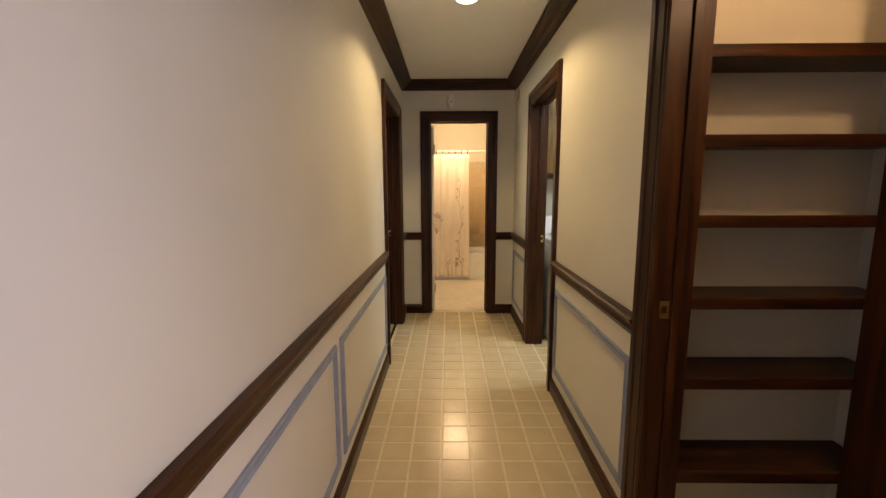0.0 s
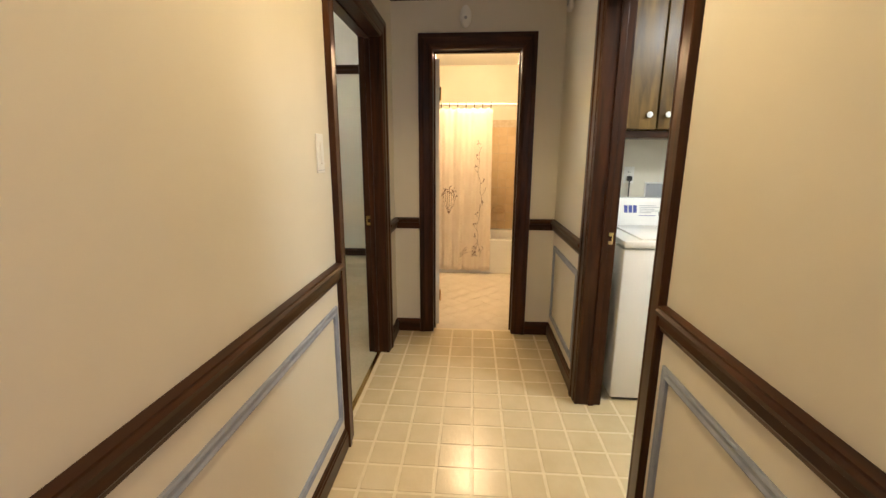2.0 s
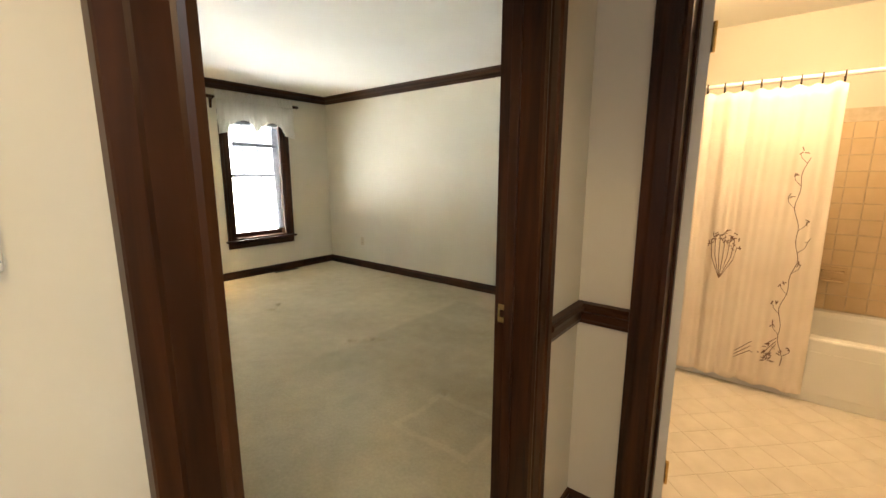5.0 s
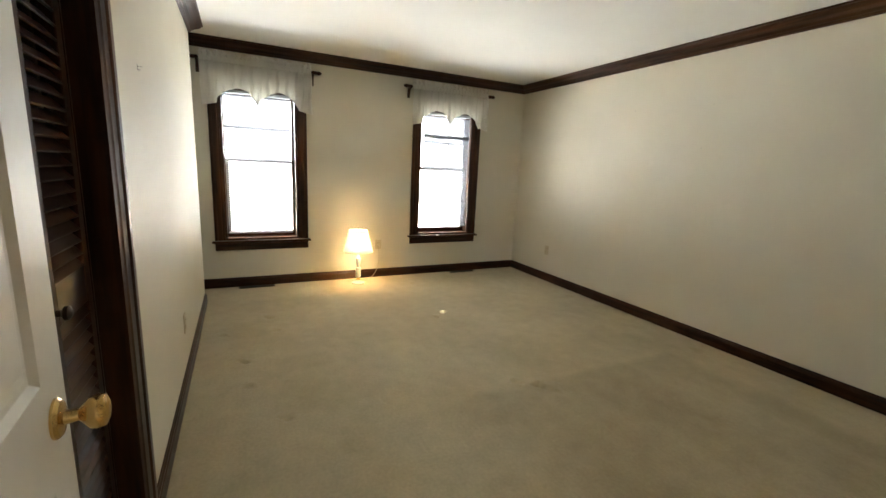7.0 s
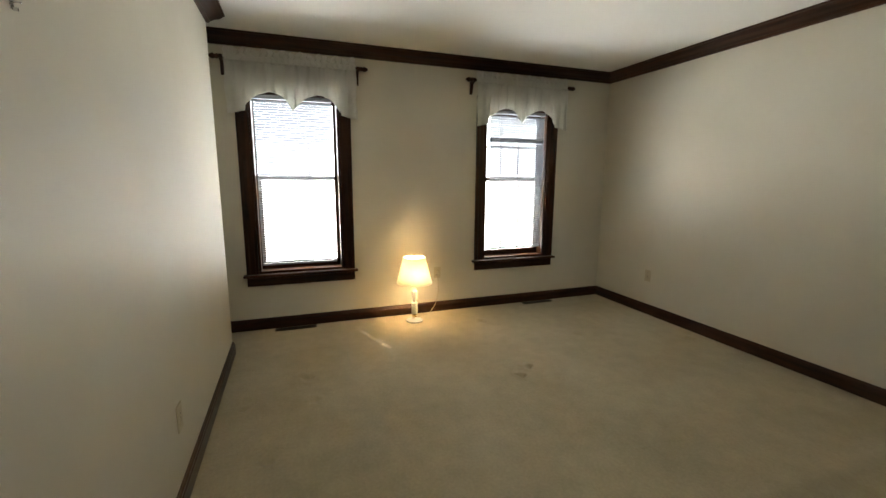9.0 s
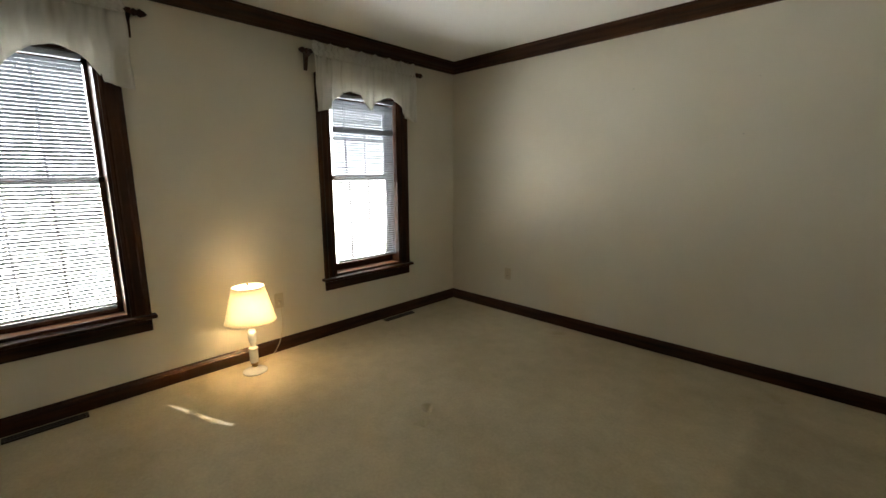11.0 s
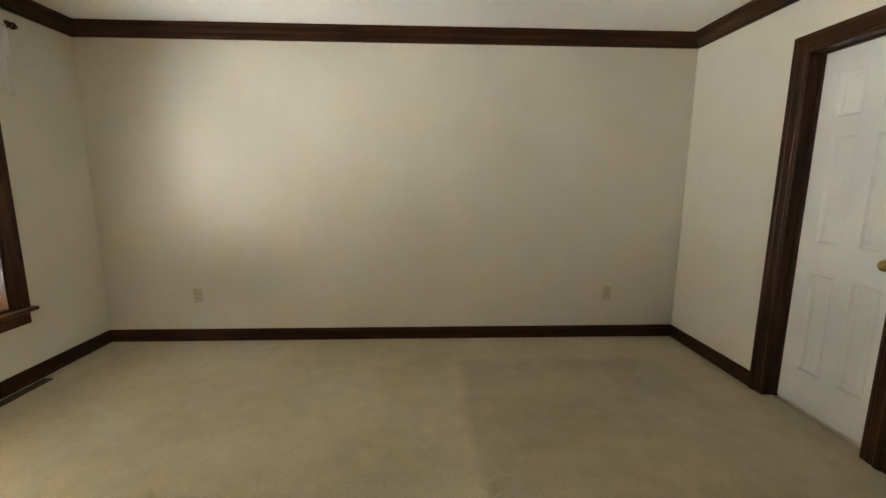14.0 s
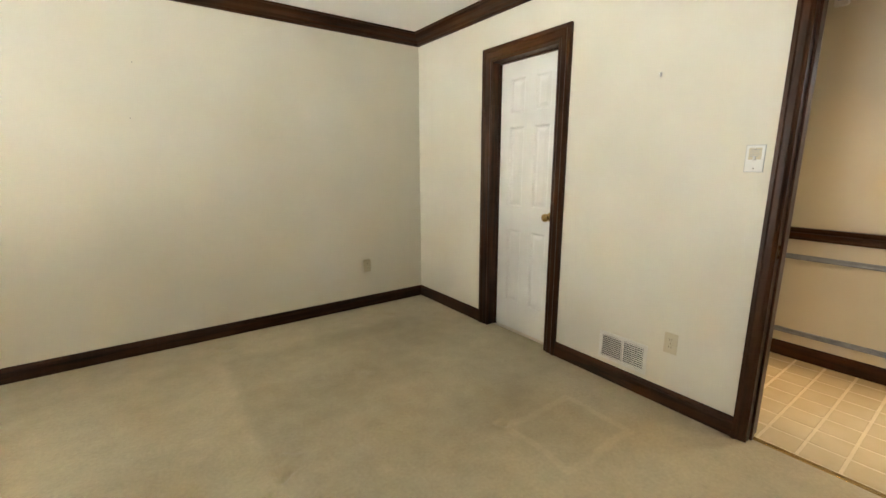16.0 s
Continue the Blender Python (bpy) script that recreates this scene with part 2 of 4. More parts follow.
def lathe(bm, profile, at=(0, 0, 0), seg=24, axis="z"):
    """A turned shape from (radius, height) pairs."""
    rings = []
    for r, h in profile:
        ring = []
        for i in range(seg):
            c, s = math.cos(2 * math.pi * i / seg), math.sin(2 * math.pi * i / seg)
            p = {"z": (r * c, r * s, h), "x": (h, r * c, r * s), "y": (r * s, h, r * c)}[axis]
            ring.append(bm.verts.new(Vector(at) + Vector(p)))
        rings.append(ring)
    for p, q in zip(rings, rings[1:]):
        for i in range(seg):
            j = (i + 1) % seg
            bm.faces.new((p[i], p[j], q[j], q[i]))
    if profile[0][0] > 1e-5:
        bm.faces.new(rings[0][::-1])
    if profile[-1][0] > 1e-5:
        bm.faces.new(rings[-1])
    return bm


def mesh_of(bm, name, mat, smooth=False):
    bmesh.ops.remove_doubles(bm, verts=bm.verts, dist=1e-6)
    bmesh.ops.recalc_face_normals(bm, faces=bm.faces)
    me = bpy.data.meshes.new(name)
    bm.to_mesh(me)
    bm.free()
    me.materials.append(mat)
    if smooth:
        me.shade_smooth()
        me.set_sharp_from_angle(angle=radians(35))
    return me


def part(name, bm, mat, parent, label="", smooth=False):
    ob = new(name, mesh_of(bm, name, mat, smooth))
    ob.parent = parent
    if label:
        ob["label"] = label
    return ob


def whole(name, bm, mat, label, category, kind="", smooth=False, group=""):
    return tagged(new(name, mesh_of(bm, name, mat, smooth)), label, category, group, kind)


def thing(name, label, category, m=None, kind="", group=""):
    ob = new(name)
    ob.empty_display_size = 0.1
    if m is not None:
        ob.matrix_world = m
    return tagged(ob, label, category, group, kind)


def bm_new():
    return bmesh.new()


def side(w, at):
    """The frame of a wall's face: u along it, v up, w out of it."""
    wv = {"+x": Vector((1, 0, 0)), "-x": Vector((-1, 0, 0)), "+y": Vector((0, 1, 0)), "-y": Vector((0, -1, 0))}[w]
    u = Vector((0, 0, 1)).cross(wv)
    m = Matrix((u, Vector((0, 0, 1)), wv)).transposed().to_4x4()
    m.translation = abs(wv.x) * Vector((at, 0, 0)) + abs(wv.y) * Vector((0, at, 0))
    return m


def along(w, a):
    """World coordinate along the wall to u."""
    return a if w in ("+x", "-y") else -a


def moved(bm, m):
    bmesh.ops.transform(bm, matrix=m, verts=bm.verts)
    return bm


def run(profile, w, at, a, b, base, ka=0, kb=0):
    """A moulding along a wall's face from a to b (world coordinates); ka, kb: mitres, -1 inside corner, 1 outside corner, at a and b."""
    u = [(along(w, a), ka), (along(w, b), kb)]
    u.sort()
    (u0, k0), (u1, k1) = u
    bm = bm_new()
    skin(bm, [(u0 - k0 * d, base + h, d) for d, h in profile], [(u1 + k1 * d, base + h, d) for d, h in profile])
    return moved(bm, side(w, at))


CROWN = [(0, 0), (0.105, 0), (0.105, -0.012), (0.094, -0.016), (0.090, -0.026), (0.072, -0.042), (0.045, -0.056), (0.030, -0.070), (0.022, -0.074), (0.020, -0.084), (0.010, -0.090), (0, -0.090)]
BASE = [(0, 0), (0.016, 0), (0.016, 0.070), (0.012, 0.076), (0.012, 0.084), (0.006, 0.092), (0.004, 0.098), (0, 0.100)]
RAIL = [(0, 0), (0.010, 0), (0.014, 0.012), (0.020, 0.020), (0.020, 0.044), (0.032, 0.054), (0.034, 0.066), (0.026, 0.074), (0.026, 0.080), (0, 0.082)]
CASE = [(0, 0), (0, 0.011), (0.014, 0.015), (0.022, 0.013), (0.030, 0.017), (0.066, 0.019), (0.074, 0.025), (0.098, 0.026), (0.100, 0.022), (0.100, 0)]


def casing(w, at, a, b, top, parent, bottom=0.0, narrow=(1, 1)):
    """Three mitred casing pieces round an opening from a to b in a wall's face; narrow: widths of the two sides."""
    u0, u1 = sorted((along(w, a), along(w, b)))
    m = side(w, at)
    for s, edge, k in ((-1, u0, narrow[0]), (1, u1, narrow[1])):
        bm = skin(bm_new(), [(edge + s * p * k, bottom, d) for p, d in CASE], [(edge + s * p * k, top + p, d) for p, d in CASE])
        part("side_casing", moved(bm, m), wood_z, parent)
    bm = skin(bm_new(), [(u0 - p * narrow[0], top + p, d) for p, d in CASE], [(u1 + p * narrow[1], top + p, d) for p, d in CASE])
    part("head_casing", moved(bm, m), wood_y if w[1] == "x" else wood_x, parent)


def jamb(w, at, a, b, top, depth, parent, thick=0.018, stop=0.5):
    """The lining of an opening, with a stop, running depth metres into the wall."""
    u0, u1 = sorted((along(w, a), along(w, b)))
    m = side(w, at)
    wood_h = wood_y if w[1] == "x" else wood_x
    for s, edge in ((1, u0), (-1, u1)):
        part("jamb", moved(box(bm_new(), (edge - s * thick, 0, 0.003), (edge, top, -depth - 0.003), 0.002), m), wood_z, parent)
        part("stop", moved(box(bm_new(), (edge, 0, -depth * stop), (edge + s * 0.011, top - 0.011, -depth * stop - 0.03), 0.002), m), wood_z, parent)
    part("head_jamb", moved(box(bm_new(), (u0 - thick, top, 0.003), (u1 + thick, top + thick, -depth - 0.003), 0.002), m), wood_h, parent)
    part("head_stop", moved(box(bm_new(), (u0, top - 0.011, -depth * stop), (u1, top, -depth * stop - 0.03), 0.002), m), wood_h, parent)


def wall(name, axis, p0, p1, a, b, holes, label, z1=CE, mat=None):
    """A wall p0..p1 thick, running from a to b, with holes (a, b, bottom, top)."""
    bm = bm_new()

    def put(c0, c1, z0, z2):
        if c1 - c0 > 1e-4 and z2 - z0 > 1e-4:
            box(bm, (p0, c0, z0) if axis == "y" else (c0, p0, z0), (p1, c1, z2) if axis == "y" else (c1, p1, z2))

    at = a
    for h0, h1, zb, zt in sorted(holes):
        put(at, h0, 0, z1)
        put(h0, h1, 0, zb)
        put(h0, h1, zt, z1)
        at = h1
    put(at, b, 0, z1)
    me = bpy.data.meshes.new(name)
    bmesh.ops.recalc_face_normals(bm, faces=bm.faces)
    bm.to_mesh(me)
    bm.free()
    me.materials.append(mat or wall_paint)
    return tagged(new(name, me), label, "wall", "", "structure")


def slab(name, a, b, mat, label, category):
    return whole(name, box(bm_new(), a, b), mat, label, category, "structure")


# ---- structure ----
BD = (3.347, 4.220, 2.03)     # bedroom doorway: y from, to, top
LD = (2.92, 3.685, 2.03)     # laundry doorway
ND = (0.74, 1.545, 2.03)    # linen closet doorway
ED = (0.010, 0.612, 2.045)   # bathroom doorway: x from, to, top
CD = (5.464, 6.06, 2.035)    # closed door in the bedroom
LV = (-1.805, -0.60, 2.03)   # louvred closet doorway
WIN = ((3.475, 4.190), (5.605, 6.325))
WB, WT = 0.50, 2.02         # windows: bottom and top



def hole(d):
    """The hole in the wall for a doorway, with room for its lining."""
    return (d[0] - 0.018, d[1] + 0.018, 0, d[2] + 0.018)


wall("wall_hall_west", "y", BE, XL, HB, BN, [hole(BD), hole(CD)], "cream painted wall between hall and bedroom")
# the last hole is an unseen opening, added to hold a daylight lamp
wall("wall_hall_east", "y", XR, XR + 0.115, HB, YE, [hole(LD), hole(ND), (-0.75, 0.15, 0, 2.05)], "cream painted hall wall with two doorways")
wall("wall_hall_end", "x", YE, YE + 0.115, XL, 2.8, [hole(ED)], "cream painted end wall of the hall")
wall("wall_hall_back", "x", HB - 0.12, HB, BE, 1.9, [], "cream painted wall closing the hall")
wall("wall_bedroom_north", "x", BN, BN + 0.15, BW - 0.2, 1.5, [], "cream painted long wall of the bedroom")
wall("wall_bedroom_window", "y", BW - 0.2, BW, 2.2, BN, [(a, b, WB, WT) for a, b in WIN], "cream painted wall with two windows")
wall("wall_closet_front", "x", BC - 0.115, BC, CX, BE, [hole(LV)], "cream painted wall of the louvred closet")
wall("wall_closet_return", "y", CX, CX + 0.115, 2.2, BC - 0.115, [], "cream painted return wall beside the closet")
wall("wall_alcove_south", "x", 2.08, 2.2, BW - 0.2, BE, [], "cream painted wall closing the alcove")
wall("wall_bathroom_east", "y", 1.27, 1.39, YE + 0.115, BN, [], "warm cream bathroom wall")
wall("wall_laundry_east", "y", 2.65, 2.77, 2.0, YE, [], "pale laundry wall", mat=laundry_paint)
wall("wall_laundry_south", "x", 1.98, 2.10, XR + 0.115, 2.77, [], "pale laundry wall", mat=laundry_paint)
wall("wall_linen_east", "y", 1.78, 1.90, HB, 1.98, [], "cream wall closing the linen closet")
# unseen partition, added between that daylight opening and the linen shelves
wall("wall_linen_added_partition", "x", 0.48, 0.58, XR + 0.115, 1.78, [], "cream wall closing the linen closet")
slab("ceiling", (BW - 0.2, -2.1, CE), (2.8, BN + 0.15, CE + 0.12), ceiling_paint, "flat white painted ceiling", "ceiling")
slab("floor_hall_base", (BE + 0.055, HB, -0.06), (2.7, YE + 0.06, -0.003), vinyl_joint, "pale joints of the vinyl hall floor", "floor")
slab("floor_bathroom_base", (XL, YE + 0.06, -0.06), (1.3, BN, -0.004), pale_grout, "grouted bathroom floor bed", "floor")


def trim(name, profile, w, at, a, b, base, ka, kb, label, category):
    mat = wood_y if w[1] == "x" else wood_x
    return whole(name, run(profile, w, at, a, b, base, ka, kb), mat, label, category, "structure")


CASEW = 0.10
BL, CL, RL = "dark-stained wooden baseboard along the wall", "dark-stained wooden crown molding under the ceiling", "dark-stained wooden chair rail on the wall"
for w, at, a, b, ka, kb in (
    ("+x", XL, HB, BD[0] - CASEW, -1, 0), ("+x", XL, BD[1] + CASEW, YE, 0, -1),
    ("-x", XR, HB, -0.75, -1, 0), ("-x", XR, 0.15, ND[0] - CASEW, 0, 0), ("-x", XR, ND[1] + CASEW, LD[0] - CASEW, 0, 0), ("-x", XR, LD[1] + CASEW, YE, 0, -1),
    ("-y", YE, XL, ED[0] - CASEW, -1, 0), ("-y", YE, ED[1] + CASEW, XR, 0, -1)):
    trim("baseboard", BASE, w, at, a, b, 0, ka, kb, BL, "baseboard")
    trim("chair_rail", RAIL, w, at, a, b, 0.813, ka, kb, RL, "chair rail")
for w, at, a, b, ka, kb in (
    ("-y", BN, BW, BE, -1, -1), ("+x", BW, 2.2, BN, -1, -1), ("-x", BE, BD[1] + 0.06, CD[0] - CASEW, 0, 0), ("-x", BE, CD[1] + CASEW, BN, 0, -1),
    ("+y", BC, CX, LV[0] - CASEW, 1, 0), ("-x", CX, 2.2, BC, -1, 1), ("+y", 2.2, BW, CX, -1, -1)):
    trim("baseboard", BASE, w, at, a, b, 0, ka, kb, BL, "baseboard")
for w, at, a, b, ka, kb in (
    ("+x", XL, HB, YE, -1, -1), ("-x", XR, HB, YE, -1, -1), ("-y", YE, XL, XR, -1, -1),
    ("-y", BN, BW, BE, -1, -1), ("+x", BW, 2.2, BN, -1, -1), ("-x", BE, BC, BN, -1, -1),
    ("+y", BC, CX, BE, 1, -1), ("-x", CX, 2.2, BC, -1, 1), ("+y", 2.2, BW, CX, -1, -1)):
    trim("crown_molding", CROWN, w, at, a, b, CE, ka, kb, CL, "crown molding")


# ---- doors ----
def doorway(name, label, w, at, a, b, top, depth, faces=2, stop=0.5, rear=(1, 1)):
    d = thing(name, label, "door", None, "structure")
    casing(w, at, a, b, top, d)
    if faces == 2:
        back = {"+x": "-x", "-x": "+x", "+y": "-y", "-y": "+y"}[w]
        into = at - depth if w[0] == "+" else at + depth
        casing(back, into, a, b, top, d, 0.0, rear)
    jamb(w, at, a, b, top, depth, d, stop=stop)
    return d


def six_panel(bm, width, height, thick):
    """A six-panel leaf from (0, 0, 0) along +x, its faces across y, with sunk and raised panels on both faces."""
    st, mid = 0.105, 0.10
    pw = (width - 2 * st - mid) / 2
    rows = ((0.22, 0.80), (0.98, 1.56), (1.66, height - 0.12))
    cuts_x = [0, st, st + pw, st + pw + mid, width - st, width]
    cuts_z = [0] + [z for r in rows for z in r] + [height]
    for i in range(5):
        for j in range(len(cuts_z) - 1):
            x0, x1, z0, z1 = cuts_x[i], cuts_x[i + 1], cuts_z[j], cuts_z[j + 1]
            if i in (1, 3) and j % 2 == 1:
                for s in (0, 1):
                    y0, dirn = (0, 1) if s == 0 else (thick, -1)
                    rings = []
                    for inset, sink in ((0, 0), (0.012, 0.009), (0.022, 0.009), (0.045, 0.003)):
                        y = y0 + dirn * sink
                        rings.append([bm.verts.new(p) for p in ((x0 + inset, y, z0 + inset), (x1 - inset, y, z0 + inset), (x1 - inset, y, z1 - inset), (x0 + inset, y, z1 - inset))])
                    for p, q in zip(rings, rings[1:]):
                        for k in range(4):
                            bm.faces.new((p[k], p[(k + 1) % 4], q[(k + 1) % 4], q[k]))
                    bm.faces.new(rings[-1])
            else:
                for y in (0, thick):
                    bm.faces.new([bm.verts.new(p) for p in ((x0, y, z0), (x1, y, z0), (x1, y, z1), (x0, y, z1))])
    for p in ([(0, 0), (0, 1)], [(1, 0), (1, 1)]):
        x = p[0][0] * width
        bm.faces.new([bm.verts.new(q) for q in ((x, 0, 0), (x, thick, 0), (x, thick, height), (x, 0, height))])
    for z in (0, height):
        bm.faces.new([bm.verts.new(q) for q in ((0, 0, z), (width, 0, z), (width, thick, z), (0, thick, z))])
    return bm


KNOB = [(0.0325, 0), (0.0325, 0.004), (0.028, 0.009), (0.012, 0.012), (0.010, 0.030), (0.016, 0.036), (0.026, 0.044), (0.029, 0.054), (0.026, 0.064), (0.015, 0.069), (0, 0.070)]


def leaf(door, m, width, height=2.015, thick=0.035, knob_metal=None, knob_z=0.93, hinges=True, sides=(0, 1)):
    """A hung six-panel leaf at the pose m, its hinge edge at the origin, with knobs and hinges."""
    metal = knob_metal or brass
    lf = part("leaf", moved(six_panel(bm_new(), width, height, thick), m), white_paint, door, "white six-panel leaf")
    for s in sides:
        y, d = (0, -1) if s == 0 else (thick, 1)
        bm = lathe(bm_new(), [(r, d * h) for r, h in KNOB], (width - 0.065, y, knob_z), 20, "y")
        part("knob", moved(bm, m), metal, lf, "polished brass knob", True)
    part("latch_plate", moved(box(bm_new(), (width - 0.001, 0.007, knob_z - 0.028), (width + 0.002, thick - 0.007, knob_z + 0.028)), m), metal, lf)
    if hinges:
        for z in (0.20, height - 0.28):
            bm = lathe(bm_new(), [(0.006, z), (0.006, z + 0.09)], (-0.006, -0.006, 0), 10)
            box(bm, (0.0, -0.003, z), (0.03, 0.0, z + 0.09))
            part("hinge", moved(bm, m), metal, door)
    return lf


def strike(door, w, at, u, z):
    m = side(w, at)
    bm = bm_new()
    box(bm, (u - 0.016, z - 0.03, 0), (u + 0.016, z - 0.012, 0.002))
    box(bm, (u - 0.016, z + 0.012, 0), (u + 0.016, z + 0.03, 0.002))
    box(bm, (u - 0.016, z - 0.012, 0), (u - 0.009, z + 0.012, 0.002))
    box(bm, (u + 0.009, z - 0.012, 0), (u + 0.016, z + 0.012, 0.002))
    part("strike_plate", moved(bm, m), brass, door, "brass strike plate")


door_1 = doorway("door_1", "open white six-panel door in dark wooden casing", "+x", XL, BD[0], BD[1], BD[2], XL - BE, rear=(0.6, 1))
leaf(door_1, pose(BE - 0.013, BD[0] + 0.048, 0.012, 0, 0, 184.0), 0.80, knob_z=0.905)
strike(door_1, "-y", BD[1], -0.373, 0.927)
door_2 = doorway("door_2", "open bathroom door in dark wooden casing", "-y", YE, ED[0], ED[1], ED[2], 0.115)
leaf(door_2, pose(ED[0] + 0.036, YE + 0.119, 0.012, 0, 0, 108), 0.595, 2.00)
door_3 = doorway("door_3", "dark wooden casing of the laundry doorway", "-x", XR, LD[0], LD[1], LD[2], 0.115)
strike(door_3, "-y", LD[1], XR + 0.096, 0.935)
door_4 = doorway("door_4", "closed white six-panel door in dark wooden casing", "-x", BE, CD[0], CD[1], CD[2], XL - BE)
leaf(door_4, pose(BE + 0.078, CD[1] - 0.003, 0.012, 0, 0, -90), 0.590, hinges=False)
door_5 = doorway("door_5", "dark wooden casing of the linen closet doorway", "-x", XR, ND[0], ND[1], ND[2], 0.115)
strike(door_5, "-y", ND[1], XR + 0.035, 0.95)
door_6 = doorway("door_6", "dark-stained louvred closet doors in wooden casing", "+y", BC, LV[0], LV[1], LV[2], 0.115, 1)


def louvre_leaf(door, x0, x1, y):
    lf = part("leaf", box(bm_new(), (x0, y, 0.02), (x0 + 0.045, y + 0.03, 2.015), 0.003), wood_z, door, "dark-stained louvred leaf")
    part("stile", box(bm_new(), (x1 - 0.045, y, 0.02), (x1, y + 0.03, 2.015), 0.003), wood_z, lf)
    for z0, z1 in ((0.02, 0.14), (0.93, 1.03), (1.935, 2.015)):
        part("rail", box(bm_new(), (x0 + 0.045, y + 0.001, z0), (x1 - 0.045, y + 0.029, z1), 0.003), wood_x, lf)
    me = mesh_of(moved(box(bm_new(), (x0 + 0.04, -0.022, -0.003), (x1 - 0.04, 0.022, 0.003), 0.002), pose(0, 0, 0, -48)), "louvre", wood_x)
    for z0, z1 in ((0.14, 0.93), (1.03, 1.935)):
        n = int((z1 - z0) / 0.0335)
        for i in range(n):
            ob = new("louvre", me)
            ob.parent = lf
            ob.location = (0, y + 0.015, z0 + (i + 0.5) * (z1 - z0) / n)
    return lf


lw = (LV[1] - LV[0] - 0.008) / 4
for i in range(4):
    x0 = LV[0] + 0.003 + i * (lw + 0.001)
    lf = louvre_leaf(door_6, x0, x0 + lw - 0.003, BC - 0.09)
    if i in (0, 3):
        kx = x0 + lw - 0.025 if i == 0 else x0 + 0.025
        part("knob", lathe(bm_new(), [(0.008, 0), (0.008, 0.012), (0.017, 0.018), (0.017, 0.026), (0.01, 0.031), (0, 0.032)], (kx, BC - 0.06, 0.97), 16, "y"), dark_metal, lf, "small dark knob", True)


# ---- wall panel frames in the hall ----
def panel_frame(w, at, a, b, z0, z1):
    t = thing("panel_molding", "grey-blue painted rectangular panel molding under the chair rail", "panel molding", None, "structure")
    m = side(w, at)
    u0, u1 = sorted((along(w, a), along(w, b)))
    prof = [(0, 0), (0, 0.008), (0.006, 0.012), (0.012, 0.009), (0.020, 0.009), (0.027, 0.014), (0.034, 0.010), (0.034, 0)]
    cor = [(u0, z0, 1, 1), (u1, z0, -1, 1), (u1, z1, -1, -1), (u0, z1, 1, -1)]
    for i in range(4):
        (xa, za, sa, ta), (xb, zb, sb, tb) = cor[i], cor[(i + 1) % 4]
        bm = skin(bm_new(), [(xa + sa * p, za + ta * p, d) for p, d in prof], [(xb + sb * p, zb + tb * p, d) for p, d in prof])
        part("strip", moved(bm, m), blue_paint, t)
    return t


PZ = (0.165, 0.715)
panel_frame("+x", XL, 1.90, BD[0] - 0.135, *PZ)
panel_frame("+x", XL, 0.55, 1.825, *PZ)
panel_frame("+x", XL, -0.80, 0.475, *PZ)
panel_frame("-x", XR, ND[1] + 0.135, LD[0] - 0.135, *PZ)
panel_frame("-x", XR, LD[1] + 0.16, YE - 0.07, *PZ)


# ---- windows ----
# muntins coloured pale, so they look washed out by the window glare
muntin_glare = material("glare_faded_muntin", (0.62, 0.61, 0.57), 0.5)
mottled(muntin_glare, (0.58, 0.57, 0.53), (0.66, 0.65, 0.61), 20)


def window(name, a, b, label, right=0.04):
    t = thing(name, label, "window", None, "structure")
    casing("+x", BW, a, b, WT, t, WB)
    for s, y in ((1, a), (-1, b)):
        part("jamb", box(bm_new(), (BW + 0.003, y, WB), (BW - 0.17, y + s * 0.018, WT)), wood_z, t)
    part("head_jamb", box(bm_new(), (BW + 0.003, a, WT - 0.018), (BW - 0.17, b, WT)), wood_y, t)
    part("window_sill", box(bm_new(), (BW - 0.17, a - 0.0, WB - 0.004), (BW + 0.001, b, WB + 0.022), 0.003), wood_y, t)
    part("stool", box(bm_new(), (BW - 0.01, a - 0.125, WB - 0.022), (BW + 0.058, b + 0.125, WB + 0.002), 0.006), wood_y, t, "dark wooden stool")
    part("apron", box(bm_new(), (BW, a - 0.10, WB - 0.105), (BW + 0.018, b + 0.10, WB - 0.022), 0.004), wood_y, t, "dark wooden apron")
    mid = 1.325
    y0, y1 = a + 0.018, b - 0.018
    for nm, x, z0, z1 in (("lower_sash", BW - 0.10, WB + 0.022, mid + 0.02), ("upper_sash", BW - 0.14, mid - 0.02, WT - 0.018)):
        s = part(nm, box(bm_new(), (x, y0, z0), (x - 0.032, y1, z0 + (0.06 if nm[0] == "l" else 0.035)), 0.003), wood_y, t, "dark wooden sash")
        part("top_rail", box(bm_new(), (x, y0, z1 - 0.035), (x - 0.032, y1, z1), 0.003), wood_y, s)
        left_w, right_w = (0.04, right) if nm[0] == "l" else (0.012, 0.02)
        for q0, q1 in ((y0, y0 + left_w), (y1 - right_w, y1)):
            part("stile", box(bm_new(), (x, q0, z0), (x - 0.032, q1, z1), 0.003), wood_z, s)
        for k in (1, 2):
            yc = y0 + 0.04 + k * (y1 - y0 - 0.08) / 3
            part("muntin", box(bm_new(), (x - 0.008, yc - 0.006, z0 + 0.04), (x - 0.026, yc + 0.006, z1 - 0.03)), muntin_glare, s)
        zc = (z0 + z1) / 2
        part("muntin", box(bm_new(), (x - 0.009, y0 + left_w - 0.01, zc - 0.006), (x - 0.025, y1 - right_w + 0.01, zc + 0.006)), muntin_glare, s)
        pane = part("pane", box(bm_new(), (x - 0.015, y0 + left_w - 0.005, z0 + 0.03), (x - 0.019, y1 - right_w + 0.005, z1 - 0.03)), glass, s)
        pane.visible_shadow = False
    return t


window("window_1", *WIN[0], "sash window in dark wooden casing with a stool", 0.028)
